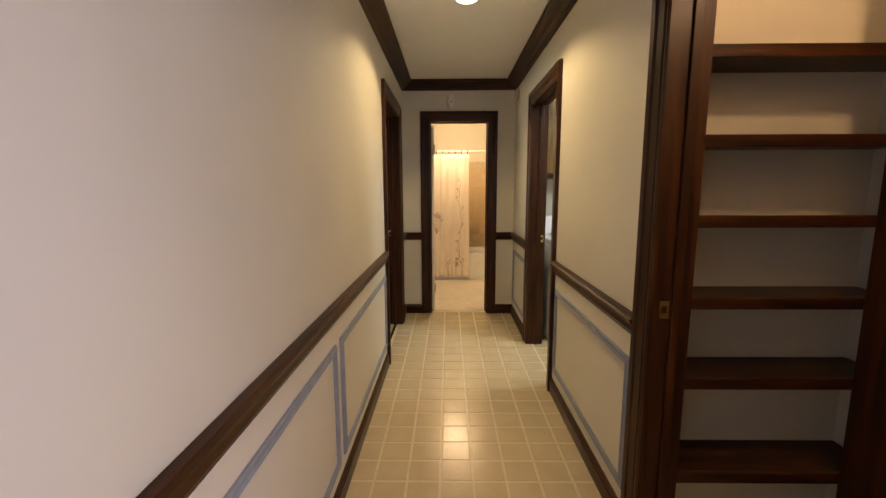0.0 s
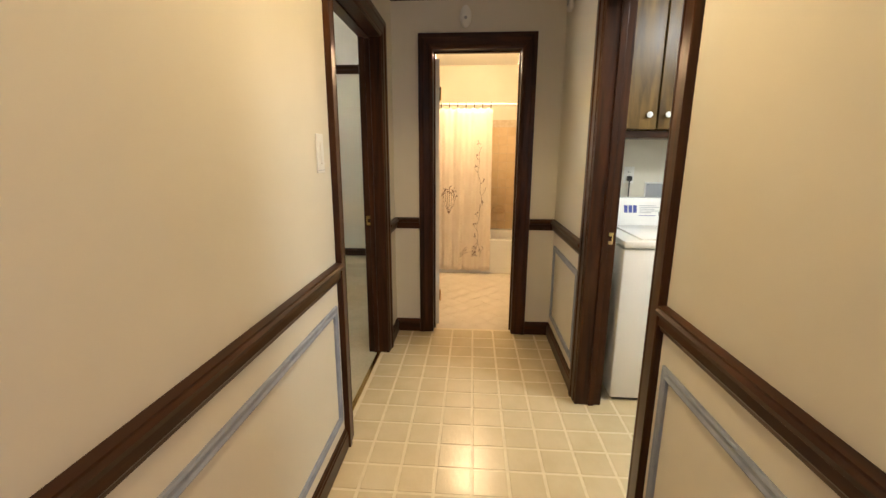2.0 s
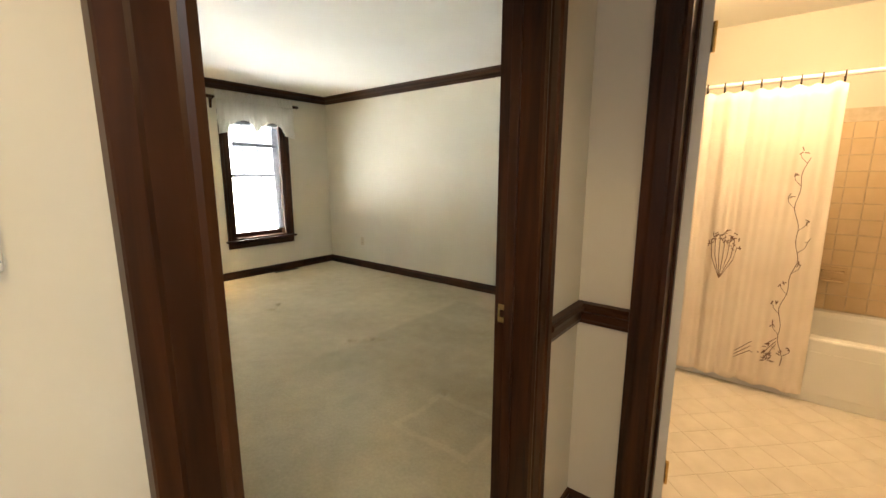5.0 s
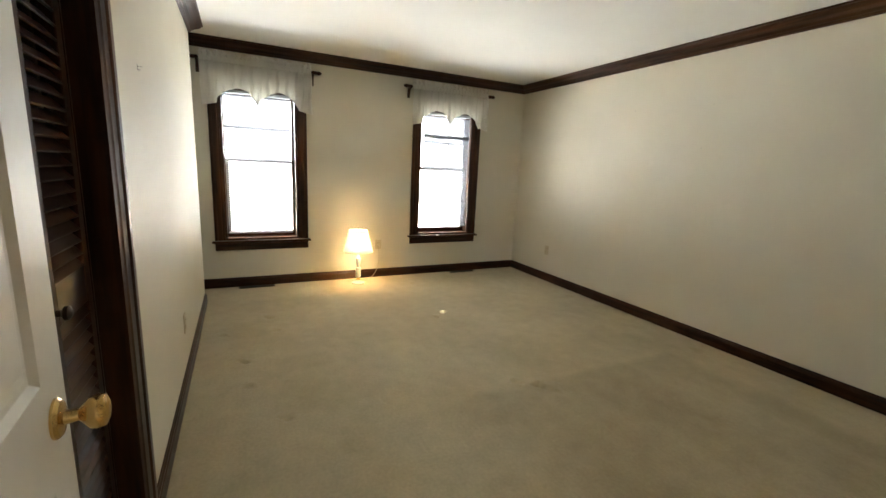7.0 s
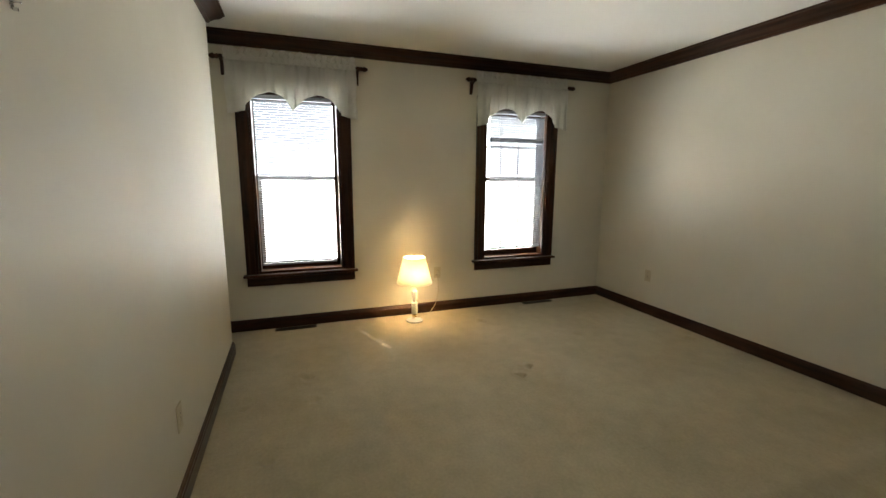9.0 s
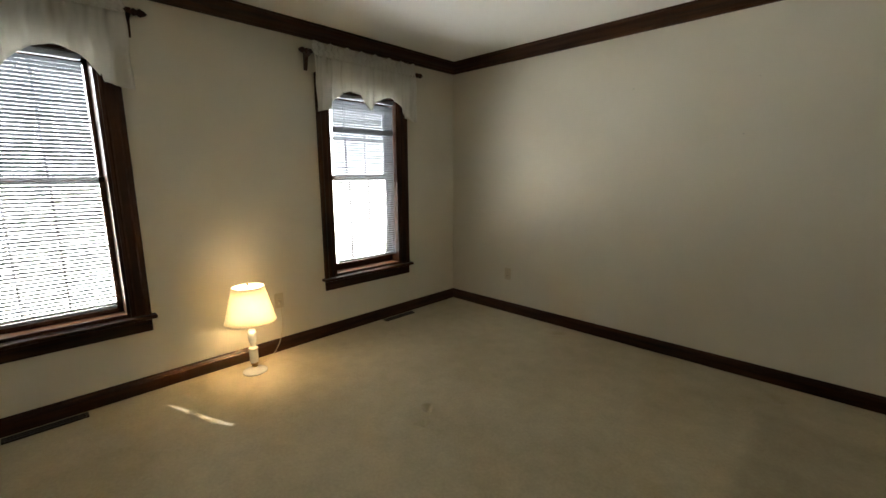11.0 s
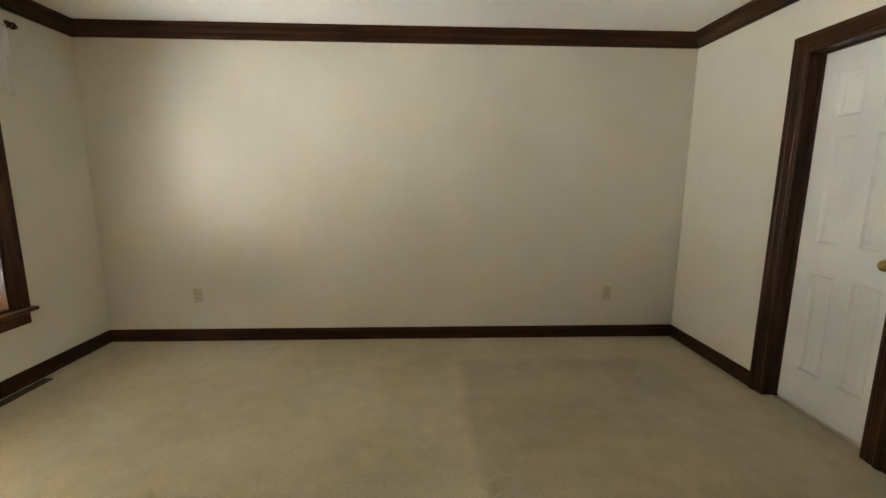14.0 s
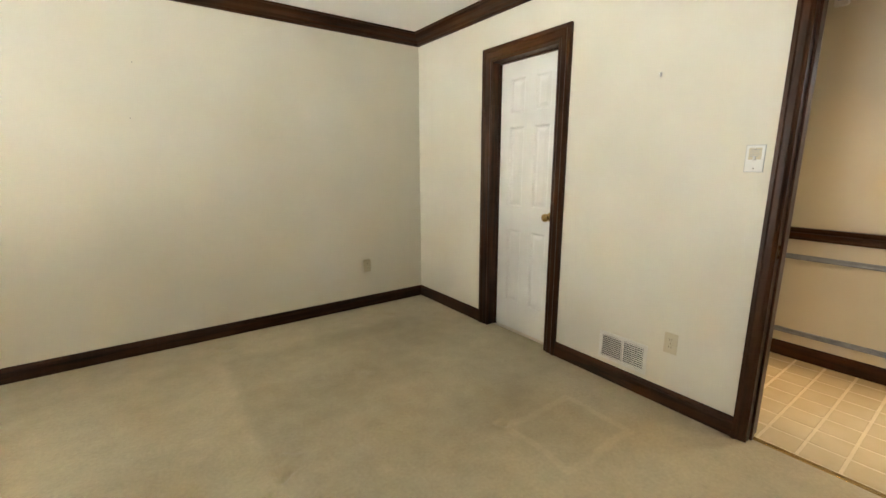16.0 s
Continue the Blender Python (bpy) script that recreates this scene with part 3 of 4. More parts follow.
window("window_2", *WIN[1], "sash window in dark wooden casing beside the corner")


def blind(a, b, bottom, bunch, label, left, right):
    t = thing("window_blind", label, "blind", None, "", "window blinds")
    x = BW - 0.045
    y0, y1 = a + left, b - right
    part("headrail", box(bm_new(), (x - 0.018, y0, WT - 0.05), (x + 0.018, y1, WT - 0.019), 0.002), slat_backlit, t)
    part("bottom_rail", box(bm_new(), (x - 0.014, y0, bottom), (x + 0.014, y1, bottom + 0.018), 0.004), slat_backlit, t)
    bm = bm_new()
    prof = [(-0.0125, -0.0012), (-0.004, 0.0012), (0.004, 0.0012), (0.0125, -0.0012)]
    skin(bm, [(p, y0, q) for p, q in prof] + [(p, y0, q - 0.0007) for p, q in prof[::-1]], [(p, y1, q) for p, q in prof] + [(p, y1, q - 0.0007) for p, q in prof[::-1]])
    me = mesh_of(bm, "slat", slat_backlit)
    z, i = bottom + 0.032, 0
    while z < WT - 0.06:
        ob = new("slat", me)
        ob.parent = t
        ob.location = (x, 0, z)
        ob.rotation_euler = (0, radians(SLAT + random.uniform(-2.5, 2.5)), 0)
        z += 0.0068 if bunch and bunch[0] < z < bunch[1] else 0.0205
    for y in (y0 + 0.10, y1 - 0.10):
        part("ladder_cord", box(bm_new(), (x + 0.0125, y - 0.0012, bottom), (x + 0.0145, y + 0.0012, WT - 0.03)), slat_backlit, t)
    return t


SLAT = -40
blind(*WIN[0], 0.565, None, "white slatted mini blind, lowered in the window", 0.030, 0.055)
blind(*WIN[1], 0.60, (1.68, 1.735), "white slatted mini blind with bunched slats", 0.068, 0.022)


def fold_sheet(a, b, top, low, depth, folds, seed, nu=150, nv=14):
    """A gathered cloth from y = a to b; top(s), low(s) give its edges and depth its folds."""
    rnd = random.Random(seed)
    ph = [rnd.uniform(0, 6.28) for _ in range(4)]
    bm = bm_new()
    grid = []
    for i in range(nu + 1):
        s = i / nu
        col = []
        for j in range(nv + 1):
            v = j / nv
            z = top(s) + (low(s) - top(s)) * v
            amp = depth * (0.55 + 0.45 * v)
            d = math.sin(folds * 6.28 * s + ph[0] + 0.8 * math.sin(5 * s + ph[1])) + 0.5 * math.sin(folds * 2.3 * 6.28 * s + ph[2] + 1.5 * v) * (1 - 0.5 * v)
            col.append(bm.verts.new((amp * d, a + (b - a) * s + 0.004 * math.sin(9 * v + 31 * s), z)))
        grid.append(col)
    for p, q in zip(grid, grid[1:]):
        for j in range(nv):
            bm.faces.new((p[j], q[j], q[j + 1], p[j + 1]))
    return bm


def valance(a, b, seed):
    t = thing("curtain_rod", "dark wooden curtain rod with brackets above the window", "curtain rod", None, "", "curtain rods")
    x = BW + 0.075
    zr = 2.245
    part("rod", lathe(bm_new(), [(0.009, a - 0.115), (0.009, b + 0.115)], (x, 0, zr), 12, "y"), dark_metal, t, "", True)
    for y, d in ((a - 0.105, -1), (b + 0.105, 1)):
        bm = skin(bm_new(), [(BW, y - 0.015, zr - 0.12), (BW, y - 0.012, zr + 0.03), (x + 0.012, y - 0.012, zr + 0.016), (x + 0.012, y - 0.012, zr - 0.012), (BW + 0.03, y - 0.012, zr - 0.03)],
                  [(BW, y + 0.015, zr - 0.12), (BW, y + 0.012, zr + 0.03), (x + 0.012, y + 0.012, zr + 0.016), (x + 0.012, y + 0.012, zr - 0.012), (BW + 0.03, y + 0.012, zr - 0.03)])
        part("bracket", bm, wood_z, t, "dark wooden bracket")
        part("finial", lathe(bm_new(), [(r, d * h) for r, h in ((0.012, 0), (0.021, 0.012), (0.014, 0.028), (0.023, 0.042), (0.012, 0.066), (0, 0.078))], (x, y + d * 0.012, zr), 12, "y"), wood_y, t, "", True)

    def top(s):
        return 2.318 + 0.010 * math.sin(46 * s) + 0.006 * math.sin(91 * s + 1)

    def low(s):
        if s < 0.13 or s > 0.87:
            e = min(s, 1 - s) / 0.13
            return 1.82 + 0.03 * e
        q = (s - 0.13) / 0.74 + 0.015 * math.sin(17 * s)
        arch = abs(math.sin(2 * math.pi * q)) ** 0.7
        return 1.875 + 0.125 * arch - 0.02 * math.exp(-((q - 0.5) / 0.05) ** 2)

    v = thing("valance", "gathered white fabric valance with scalloped lower edge", "valance", None, "", "valances")
    c = moved(fold_sheet(a - 0.085, b + 0.085, lambda s: zr - 0.022, low, 0.012, 10, seed), pose(x + 0.024, 0, 0))
    part("skirt", c, valance_cloth, v, "scalloped semi-sheer skirt", True).modifiers.new("thick", "SOLIDIFY").thickness = 0.0012
    c = moved(fold_sheet(a - 0.085, b + 0.085, lambda s: zr + 0.022, lambda s: zr - 0.020, 0.003, 24, seed + 1), pose(x + 0.020, 0, 0))
    part("rod_pocket", c, valance_cloth, v, "gathered rod pocket", True).modifiers.new("thick", "SOLIDIFY").thickness = 0.0012
    c = moved(fold_sheet(a - 0.085, b + 0.085, top, lambda s: zr + 0.020, 0.008, 19, seed + 2), pose(x + 0.016, 0, 0))
    part("ruffle", c, valance_cloth, v, "ruffled top edge", True).modifiers.new("thick", "SOLIDIFY").thickness = 0.0012
    return v


valance(WIN[0][0] - 0.06, WIN[0][1] + 0.06, 3)
valance(WIN[1][0] - 0.06, WIN[1][1] + 0.06, 8)
slab("ground", (-400, -400, -0.9), (400, 400, -0.8), lawn, "grass lawn outside the windows", "lawn")


# ---- carpet ----
DENTS = ((-4.04, 3.80, 0.045, 0.011), (-3.72, 3.84, 0.035, 0.006), (-3.74, 3.47, 0.03, 0.007), (-3.22, 3.59, 0.036, 0.010), (-2.87, 3.63, 0.03, 0.008),
         (-2.47, 3.80, 0.032, 0.012), (-3.60, 5.19, 0.028, 0.014), (-3.70, 5.31, 0.030, 0.015), (-2.34, 5.185, 0.032, 0.015), (-2.25, 5.30, 0.038, 0.013),
         (-2.20, 5.38, 0.05, -0.006), (-1.23, 5.02, 0.03, 0.009), (-4.68, 5.39, 0.05, 0.006), (-3.71, 6.89, 0.045, 0.008), (-2.23, 6.84, 0.05, 0.009),
         (-0.93, 6.75, 0.05, 0.006), (-1.55, 5.95, 0.06, 0.004), (-4.10, 6.04, 0.06, 0.003))


def carpet_floor():
    nx, ny = 540, 550
    xs, ys = np.linspace(BW, BE + 0.055, nx), np.linspace(2.2, BN, ny)
    gx, gy = np.meshgrid(xs, ys, indexing="ij")
    z = 0.0012 * np.sin(7.1 * gx + 1.3 * gy) * np.sin(5.3 * gy - 0.8 * gx)
    for x, y, r, d in DENTS:
        d, r = d * 1.5, r * 0.9
        q = ((gx - x + 0.012 * np.sin(70 * gy + 9 * x)) ** 2 + (gy - y + 0.012 * np.sin(63 * gx + 7 * y)) ** 2) / r**2
        z -= d * np.exp(-q * np.sqrt(q)) - 0.22 * d * np.exp(-((np.sqrt(q) - 1.7) ** 2) / 0.3)
    verts = np.stack([gx, gy, z], -1).reshape(-1, 3)
    i = (np.arange(nx - 1)[:, None] * ny + np.arange(ny - 1)[None, :]).ravel()
    faces = np.stack([i, i + ny, i + ny + 1, i + 1], -1)
    me = bpy.data.meshes.new("floor_bedroom")
    me.from_pydata(verts.tolist(), [], faces.tolist())
    me.materials.append(carpet)
    me.shade_smooth()
    return tagged(new("floor_bedroom", me), "worn beige carpet with furniture dents and a darker patch", "carpet", "", "structure")


carpet_floor()
slab("subfloor", (BW - 0.2, -2.1, -0.16), (2.8, BN + 0.15, -0.07), grout, "plain slab under the floors", "floor")
tagged(whole("threshold", box(bm_new(), (BE + 0.045, BD[0], -0.004), (BE + 0.07, BD[1], 0.006), 0.003), brass, "thin brass strip between carpet and vinyl floor", "threshold", "structure"))


# ---- small wall things ----
def plate_thing(name, label, category, w, at, a, z, width=0.07, height=0.115, mat=None, group=""):
    m = side(w, at) @ Matrix.Translation((along(w, a), z, 0))
    t = thing(name, label, category, m, "", group)
    part("plate", box(bm_new(), (-width / 2, -height / 2, 0.0005), (width / 2, height / 2, 0.006), 0.0025), mat or plastic_ivory, t)
    return t


def outlet(w, at, a, z, label, mat=None):
    t = plate_thing("wall_outlet", label, "outlet", w, at, a, z, mat=mat, group="wall outlets")
    for s in (-1, 1):
        soc = part("socket", box(bm_new(), (-0.017, s * 0.0195 - 0.014, 0.005), (0.017, s * 0.0195 + 0.014, 0.0085), 0.003), mat or plastic_ivory, t)
        for q in (-0.006, 0.006):
            part("slot", box(bm_new(), (q - 0.001, s * 0.0195 - 0.004, 0.0082), (q + 0.001, s * 0.0195 + 0.006, 0.0088)), black, soc)
    part("screw", lathe(bm_new(), [(0.003, 0.0055), (0.003, 0.0075), (0, 0.008)], (0, 0, 0), 8), chrome, t)
    return t


def switch(w, at, a, z, label, gangs=1, mat=None):
    width = 0.07 + 0.046 * (gangs - 1)
    t = plate_thing("light_switch", label, "light switch", w, at, a, z, width, 0.115, mat or plastic_white, "light switches")
    for g in range(gangs):
        u = (g - (gangs - 1) / 2) * 0.046
        bm = skin(bm_new(), [(u - 0.005, -0.010, 0.005), (u + 0.005, -0.010, 0.005), (u + 0.005, 0.011, 0.005), (u - 0.005, 0.011, 0.005)],
                  [(u - 0.004, 0.001, 0.016), (u + 0.004, 0.001, 0.016), (u + 0.004, 0.009, 0.013), (u - 0.004, 0.009, 0.013)])
        part("toggle", bm, mat or plastic_white, t)
        for s in (-1, 1):
            part("screw", lathe(bm_new(), [(0.003, 0.0055), (0.003, 0.0072), (0, 0.0078)], (u, s * 0.042, 0), 8), chrome, t)
    return t


outlet("-y", BN, -4.385, 0.385, "ivory wall outlet above the baseboard")
outlet("-y", BN, -0.984, 0.387, "ivory wall outlet above the baseboard")
outlet("+x", BW, 5.105, 0.400, "ivory wall outlet beside the small lamp")
outlet("+y", BC, -3.11, 0.360, "ivory wall outlet on the closet wall")
outlet("-x", BE, 4.612, 0.362, "ivory wall outlet beside the return vent")
switch("-x", BE, 4.352, 1.328, "white wall switch beside the bedroom doorway", 1)


def thermostat_card():
    t = bpy.data.objects["light_switch"]
    part("label_card", box(bm_new(), (-0.024, -0.004, 0.0062), (0.024, 0.046, 0.0070)), plastic_ivory, t, "pale printed card")
    for i in range(4):
        part("print_line", box(bm_new(), (-0.019, 0.036 - i * 0.009, 0.0071), (0.019 - 0.006 * (i % 2), 0.039 - i * 0.009, 0.0074)), grey_plastic, t)
    for e in ((-0.036, -0.059, 0.036, -0.0555), (-0.036, 0.0555, 0.036, 0.059), (-0.036, -0.0555, -0.033, 0.0555), (0.033, -0.0555, 0.036, 0.0555)):
        part("plate_rim", box(bm_new(), (e[0], e[1], 0.0006), (e[2], e[3], 0.0045)), grey_plastic, t, "grey rim")


thermostat_card()


def slide_dimmer(w, at, a, z):
    """A tall dimmer plate with a sliding paddle."""
    t = plate_thing("light_switch", "white slide dimmer switch on the hall wall", "light switch", w, at, a, z, 0.070, 0.142, plastic_white, "light switches")
    part("bezel", box(bm_new(), (-0.017, -0.046, 0.005), (0.017, 0.046, 0.008), 0.002), plastic_white, t)
    part("groove", box(bm_new(), (-0.012, -0.040, 0.0079), (0.012, 0.040, 0.0083)), vent_grey, t)
    part("slider", box(bm_new(), (-0.011, -0.034, 0.0082), (0.011, 0.038, 0.013), 0.002), plastic_white, t, "white slider")
    part("slider_lip", box(bm_new(), (-0.012, -0.040, 0.0082), (0.012, -0.034, 0.018), 0.001), plastic_white, t)
    part("lower_seam", box(bm_new(), (-0.034, -0.0625, 0.0058), (0.034, -0.0605, 0.0064)), grey_plastic, t)


slide_dimmer("+x", XL, 3.13, 1.345)


def nail(w, at, a, z, label):
    t = thing("wall_hook", label, "hook", side(w, at) @ Matrix.Translation((along(w, a), z, 0)), "", "wall hooks")
    part("plate", box(bm_new(), (-0.006, -0.004, 0), (0.006, 0.018, 0.002), 0.001), chrome, t)
    bm = lathe(bm_new(), [(0.0016, 0), (0.0016, 0.014), (0.003, 0.016), (0, 0.017)], (0, 0.010, 0), 8)
    box(bm, (-0.002, -0.006, 0.002), (0.002, 0.0, 0.010))
    part("pin", bm, chrome, t)


nail("-x", BE, 4.808, 1.742, "small metal picture hook on the bare wall")
nail("+y", BC, -2.36, 1.653, "small metal picture hook on the closet wall")
for x, z in ((-2.548, 1.945), (-3.304, 1.966), (-2.60, 1.60)):
    m = side("-y", BN) @ Matrix.Translation((x, z, 0))
    whole("nail_hole", moved(lathe(bm_new(), [(0.0024, 0.0003), (0.0016, 0.0010), (0, 0.0006)], (0, 0, 0), 10), m), opening_shade, "small dark nail hole in the wall", "nail hole", "", False, "nail holes")


def wall_vent():
    y0, y1, z0, z1 = 4.73, 5.03, 0.128, 0.302
    t = thing("return_vent", "white metal return air vent low on the wall", "vent", side("-x", BE))
    u0, u1 = -y1, -y0
    part("backing", box(bm_new(), (u0 + 0.01, z0 + 0.01, 0.0005), (u1 - 0.01, z1 - 0.01, 0.001)), opening_shade, t)
    for a, b, c, d in ((u0, u1, z0, z0 + 0.02), (u0, u1, z1 - 0.02, z1), (u0, u0 + 0.02, z0 + 0.02, z1 - 0.02), (u1 - 0.02, u1, z0 + 0.02, z1 - 0.02), ((u0 + u1) / 2 - 0.008, (u0 + u1) / 2 + 0.008, z0 + 0.02, z1 - 0.02)):
        part("frame", box(bm_new(), (a, c, 0.0005), (b, d, 0.009), 0.002), vent_grey, t)
    half = (u1 - u0) / 2 - 0.028
    me = mesh_of(moved(box(bm_new(), (-half / 2, -0.006, -0.0006), (half / 2, 0.006, 0.0006)), pose(0, 0, 0, 35)), "slat", vent_grey)
    for s in (0, 1):
        for i in range(11):
            ob = new("slat", me)
            ob.parent = t
            ob.location = (u0 + 0.02 + half / 2 + s * (half + 0.016), z0 + 0.026 + i * 0.0122, 0.005)


wall_vent()


def floor_register(y0, y1):
    x0, x1 = BW + 0.040, BW + 0.100
    t = thing("floor_register", "dark brown metal floor register in the carpet", "floor vent", None, "", "floor registers")
    part("backing", box(bm_new(), (x0 + 0.006, y0 + 0.006, -0.001), (x1 - 0.006, y1 - 0.006, 0.0035)), opening_shade, t)
    for a, b, c, d in ((x0, x1, y0, y0 + 0.014), (x0, x1, y1 - 0.014, y1), (x0, x0 + 0.014, y0 + 0.014, y1 - 0.014), (x1 - 0.014, x1, y0 + 0.014, y1 - 0.014), ((x0 + x1) / 2 - 0.004, (x0 + x1) / 2 + 0.004, y0 + 0.014, y1 - 0.014)):
        part("frame", box(bm_new(), (a, c, -0.002), (b, d, 0.008), 0.002), dark_metal, t)
    me = mesh_of(box(bm_new(), (x0 + 0.013, -0.0025, 0.002), (x1 - 0.013, 0.0025, 0.006)), "slat", dark_metal)
    n = int((y1 - y0 - 0.03) / 0.013)
    for i in range(n):
        ob = new("slat", me)
        ob.parent = t
        ob.location = (0, y0 + 0.02 + i * 0.013, 0)


floor_register(3.575, 3.925)
floor_register(6.065, 6.415)


# ---- table lamp on the floor ----
def table_lamp(x, y):
    t = thing("table_lamp", "small lit table lamp with cream pleated shade standing on the carpet", "lamp", pose(x, y, 0.0))
    part("base", lathe(bm_new(), [(0.076, 0), (0.080, 0.004), (0.080, 0.010), (0.070, 0.016), (0.045, 0.022), (0.022, 0.030), (0.014, 0.038)], seg=36), enamel, t, "white round base", True)
    part("brass_ring", lathe(bm_new(), [(0.014, 0.036), (0.021, 0.042), (0.017, 0.052), (0.023, 0.060), (0.014, 0.068)], seg=24), brass, t, "brass ring", True)
    part("column", lathe(bm_new(), [(0.014, 0.066), (0.026, 0.072), (0.029, 0.080), (0.029, 0.150), (0.026, 0.160), (0.032, 0.170), (0.032, 0.178), (0.016, 0.190), (0.018, 0.210), (0.026, 0.222), (0.028, 0.290), (0.020, 0.302), (0.015, 0.320), (0.015, 0.355)], seg=28), enamel, t, "white turned column", True)
    part("socket", lathe(bm_new(), [(0.015, 0.355), (0.017, 0.360), (0.017, 0.410), (0.013, 0.415)], seg=20), brass, t, "", True)
    part("bulb", lathe(bm_new(), [(0.011, 0.414), (0.016, 0.425), (0.027, 0.452), (0.0285, 0.468), (0.022, 0.486), (0.010, 0.496), (0, 0.498)], seg=20), bulb_glow, t, "lit bulb", True)
    bm = bm_new()
    rings = []
    seg = 96
    for r, z in ((0.163, 0.368), (0.099, 0.614)):
        rings.append([bm.verts.new(((r + (0.0016 if i % 2 else 0)) * math.cos(6.2832 * i / seg), (r + (0.0016 if i % 2 else 0)) * math.sin(6.2832 * i / seg), z)) for i in range(seg)])
    for i in range(seg):
        bm.faces.new((rings[0][i], rings[0][(i + 1) % seg], rings[1][(i + 1) % seg], rings[1][i]))
    shade = part("shade", bm, shade_cloth, t, "cream fabric shade", True)
    shade.modifiers.new("thick", "SOLIDIFY").thickness = 0.0012
    for r, z in ((0.165, 0.368), (0.1005, 0.608)):
        part("shade_trim", lathe(bm_new(), [(r, z), (r + 0.0025, z + 0.001), (r + 0.002, z + 0.008), (r - 0.001, z + 0.008), (r - 0.001, z), (r, z)], seg=64), valance_cloth, shade, "", True)
    for i in range(3):
        a = 2.1 * i
        bm = skin(bm_new(), [(0.004 * math.cos(a + q), 0.004 * math.sin(a + q), 0.604 + dz) for q, dz in ((1.57, 0), (1.57, 0.003), (-1.57, 0.003), (-1.57, 0))],
                  [(0.101 * math.cos(a) + 0.0015 * math.cos(a + q), 0.101 * math.sin(a) + 0.0015 * math.sin(a + q), 0.604 + dz) for q, dz in ((1.57, 0), (1.57, 0.003), (-1.57, 0.003), (-1.57, 0))])
        part("spider_arm", bm, brass, shade)
    for s in (-1, 1):
        bm = bm_new()
        pts = [(s * (0.016 + 0.034 * math.sin(math.pi * k / 12) ** 0.8), 0, 0.40 + 0.203 * k / 12) for k in range(13)]
        for p, q in zip(pts, pts[1:]):
            skin(bm, [(p[0] - 0.0015, -0.0015, p[2]), (p[0] + 0.0015, -0.0015, p[2]), (p[0] + 0.0015, 0.0015, p[2]), (p[0] - 0.0015, 0.0015, p[2])],
                 [(q[0] - 0.0015, -0.0015, q[2]), (q[0] + 0.0015, -0.0015, q[2]), (q[0] + 0.0015, 0.0015, q[2]), (q[0] - 0.0015, 0.0015, q[2])])
        part("harp", bm, brass, t)
    part("finial", lathe(bm_new(), [(0.004, 0.603), (0.004, 0.616), (0.009, 0.622), (0.006, 0.632), (0, 0.640)], seg=14), brass, t, "brass finial", True)
    curve = bpy.data.curves.new("cord", "CURVE")
    curve.dimensions, curve.bevel_depth, curve.bevel_resolution = "3D", 0.0028, 2
    sp = curve.splines.new("BEZIER")
    pts = [(-0.060, 0.01, 0.008), (-0.10, 0.09, 0.006), (-0.16, 0.20, 0.012), (BW + 0.024 - x, 5.10 - y, 0.15), (BW + 0.030 - x, 5.105 - y, 0.375)]
    sp.bezier_points.add(len(pts) - 1)
    for bp, p in zip(sp.bezier_points, pts):
        bp.co, bp.handle_left_type, bp.handle_right_type = p, "AUTO", "AUTO"
    tmp = bpy.data.objects.new("tmp", curve)
    me = bpy.data.meshes.new_from_object(tmp)
    bpy.data.objects.remove(tmp)
    me.materials.append(plastic_ivory)
    ob = new("cord", me)
    ob.parent = t
    part("plug", box(bm_new(), (BW + 0.009 - x, 5.105 - y - 0.012, 0.368), (BW + 0.034 - x, 5.105 - y + 0.012, 0.395), 0.004), plastic_ivory, t)
    return t


table_lamp(LAMP_X, LAMP_Y)


# ---- hall fixtures ----
def oval_plate():
    # solid body and button are made up from a faint oval on the wall
    t = thing("oval_wall_plate", "white oval wall plate above the bathroom door", "smoke detector", side("-y", YE) @ Matrix.Translation((0.230, 2.245, 0)))
    bm = bm_new()
    lathe(bm, [(0.040, 0.0005), (0.042, 0.006), (0.040, 0.018), (0.030, 0.026), (0, 0.028)], seg=32)
    part("body", moved(bm, Matrix.Diagonal((0.92, 1.65, 1, 1))), plastic_white, t, "", True)
    part("button", lathe(bm_new(), [(0.010, 0.026), (0.010, 0.031), (0, 0.032)], (0, -0.012, 0), 16), grey_plastic, t, "", True)


oval_plate()


def sensor():
    t = thing("wall_sensor", "small white alarm unit on the wall near the crown molding", "alarm sensor", side("-x", XR) @ Matrix.Translation((along("-x", 4.44), 2.265, 0)))
    part("body", box(bm_new(), (-0.035, -0.052, 0.0005), (0.035, 0.052, 0.034), 0.012), plastic_white, t, "", True)
    part("lens", box(bm_new(), (-0.018, -0.02, 0.033), (0.018, 0.008, 0.038), 0.003), grey_plastic, t)
    for i in range(4):
        part("slot", box(bm_new(), (-0.02, 0.018 + i * 0.006, 0.0335), (0.02, 0.0205 + i * 0.006, 0.0348)), opening_shade, t)


sensor()


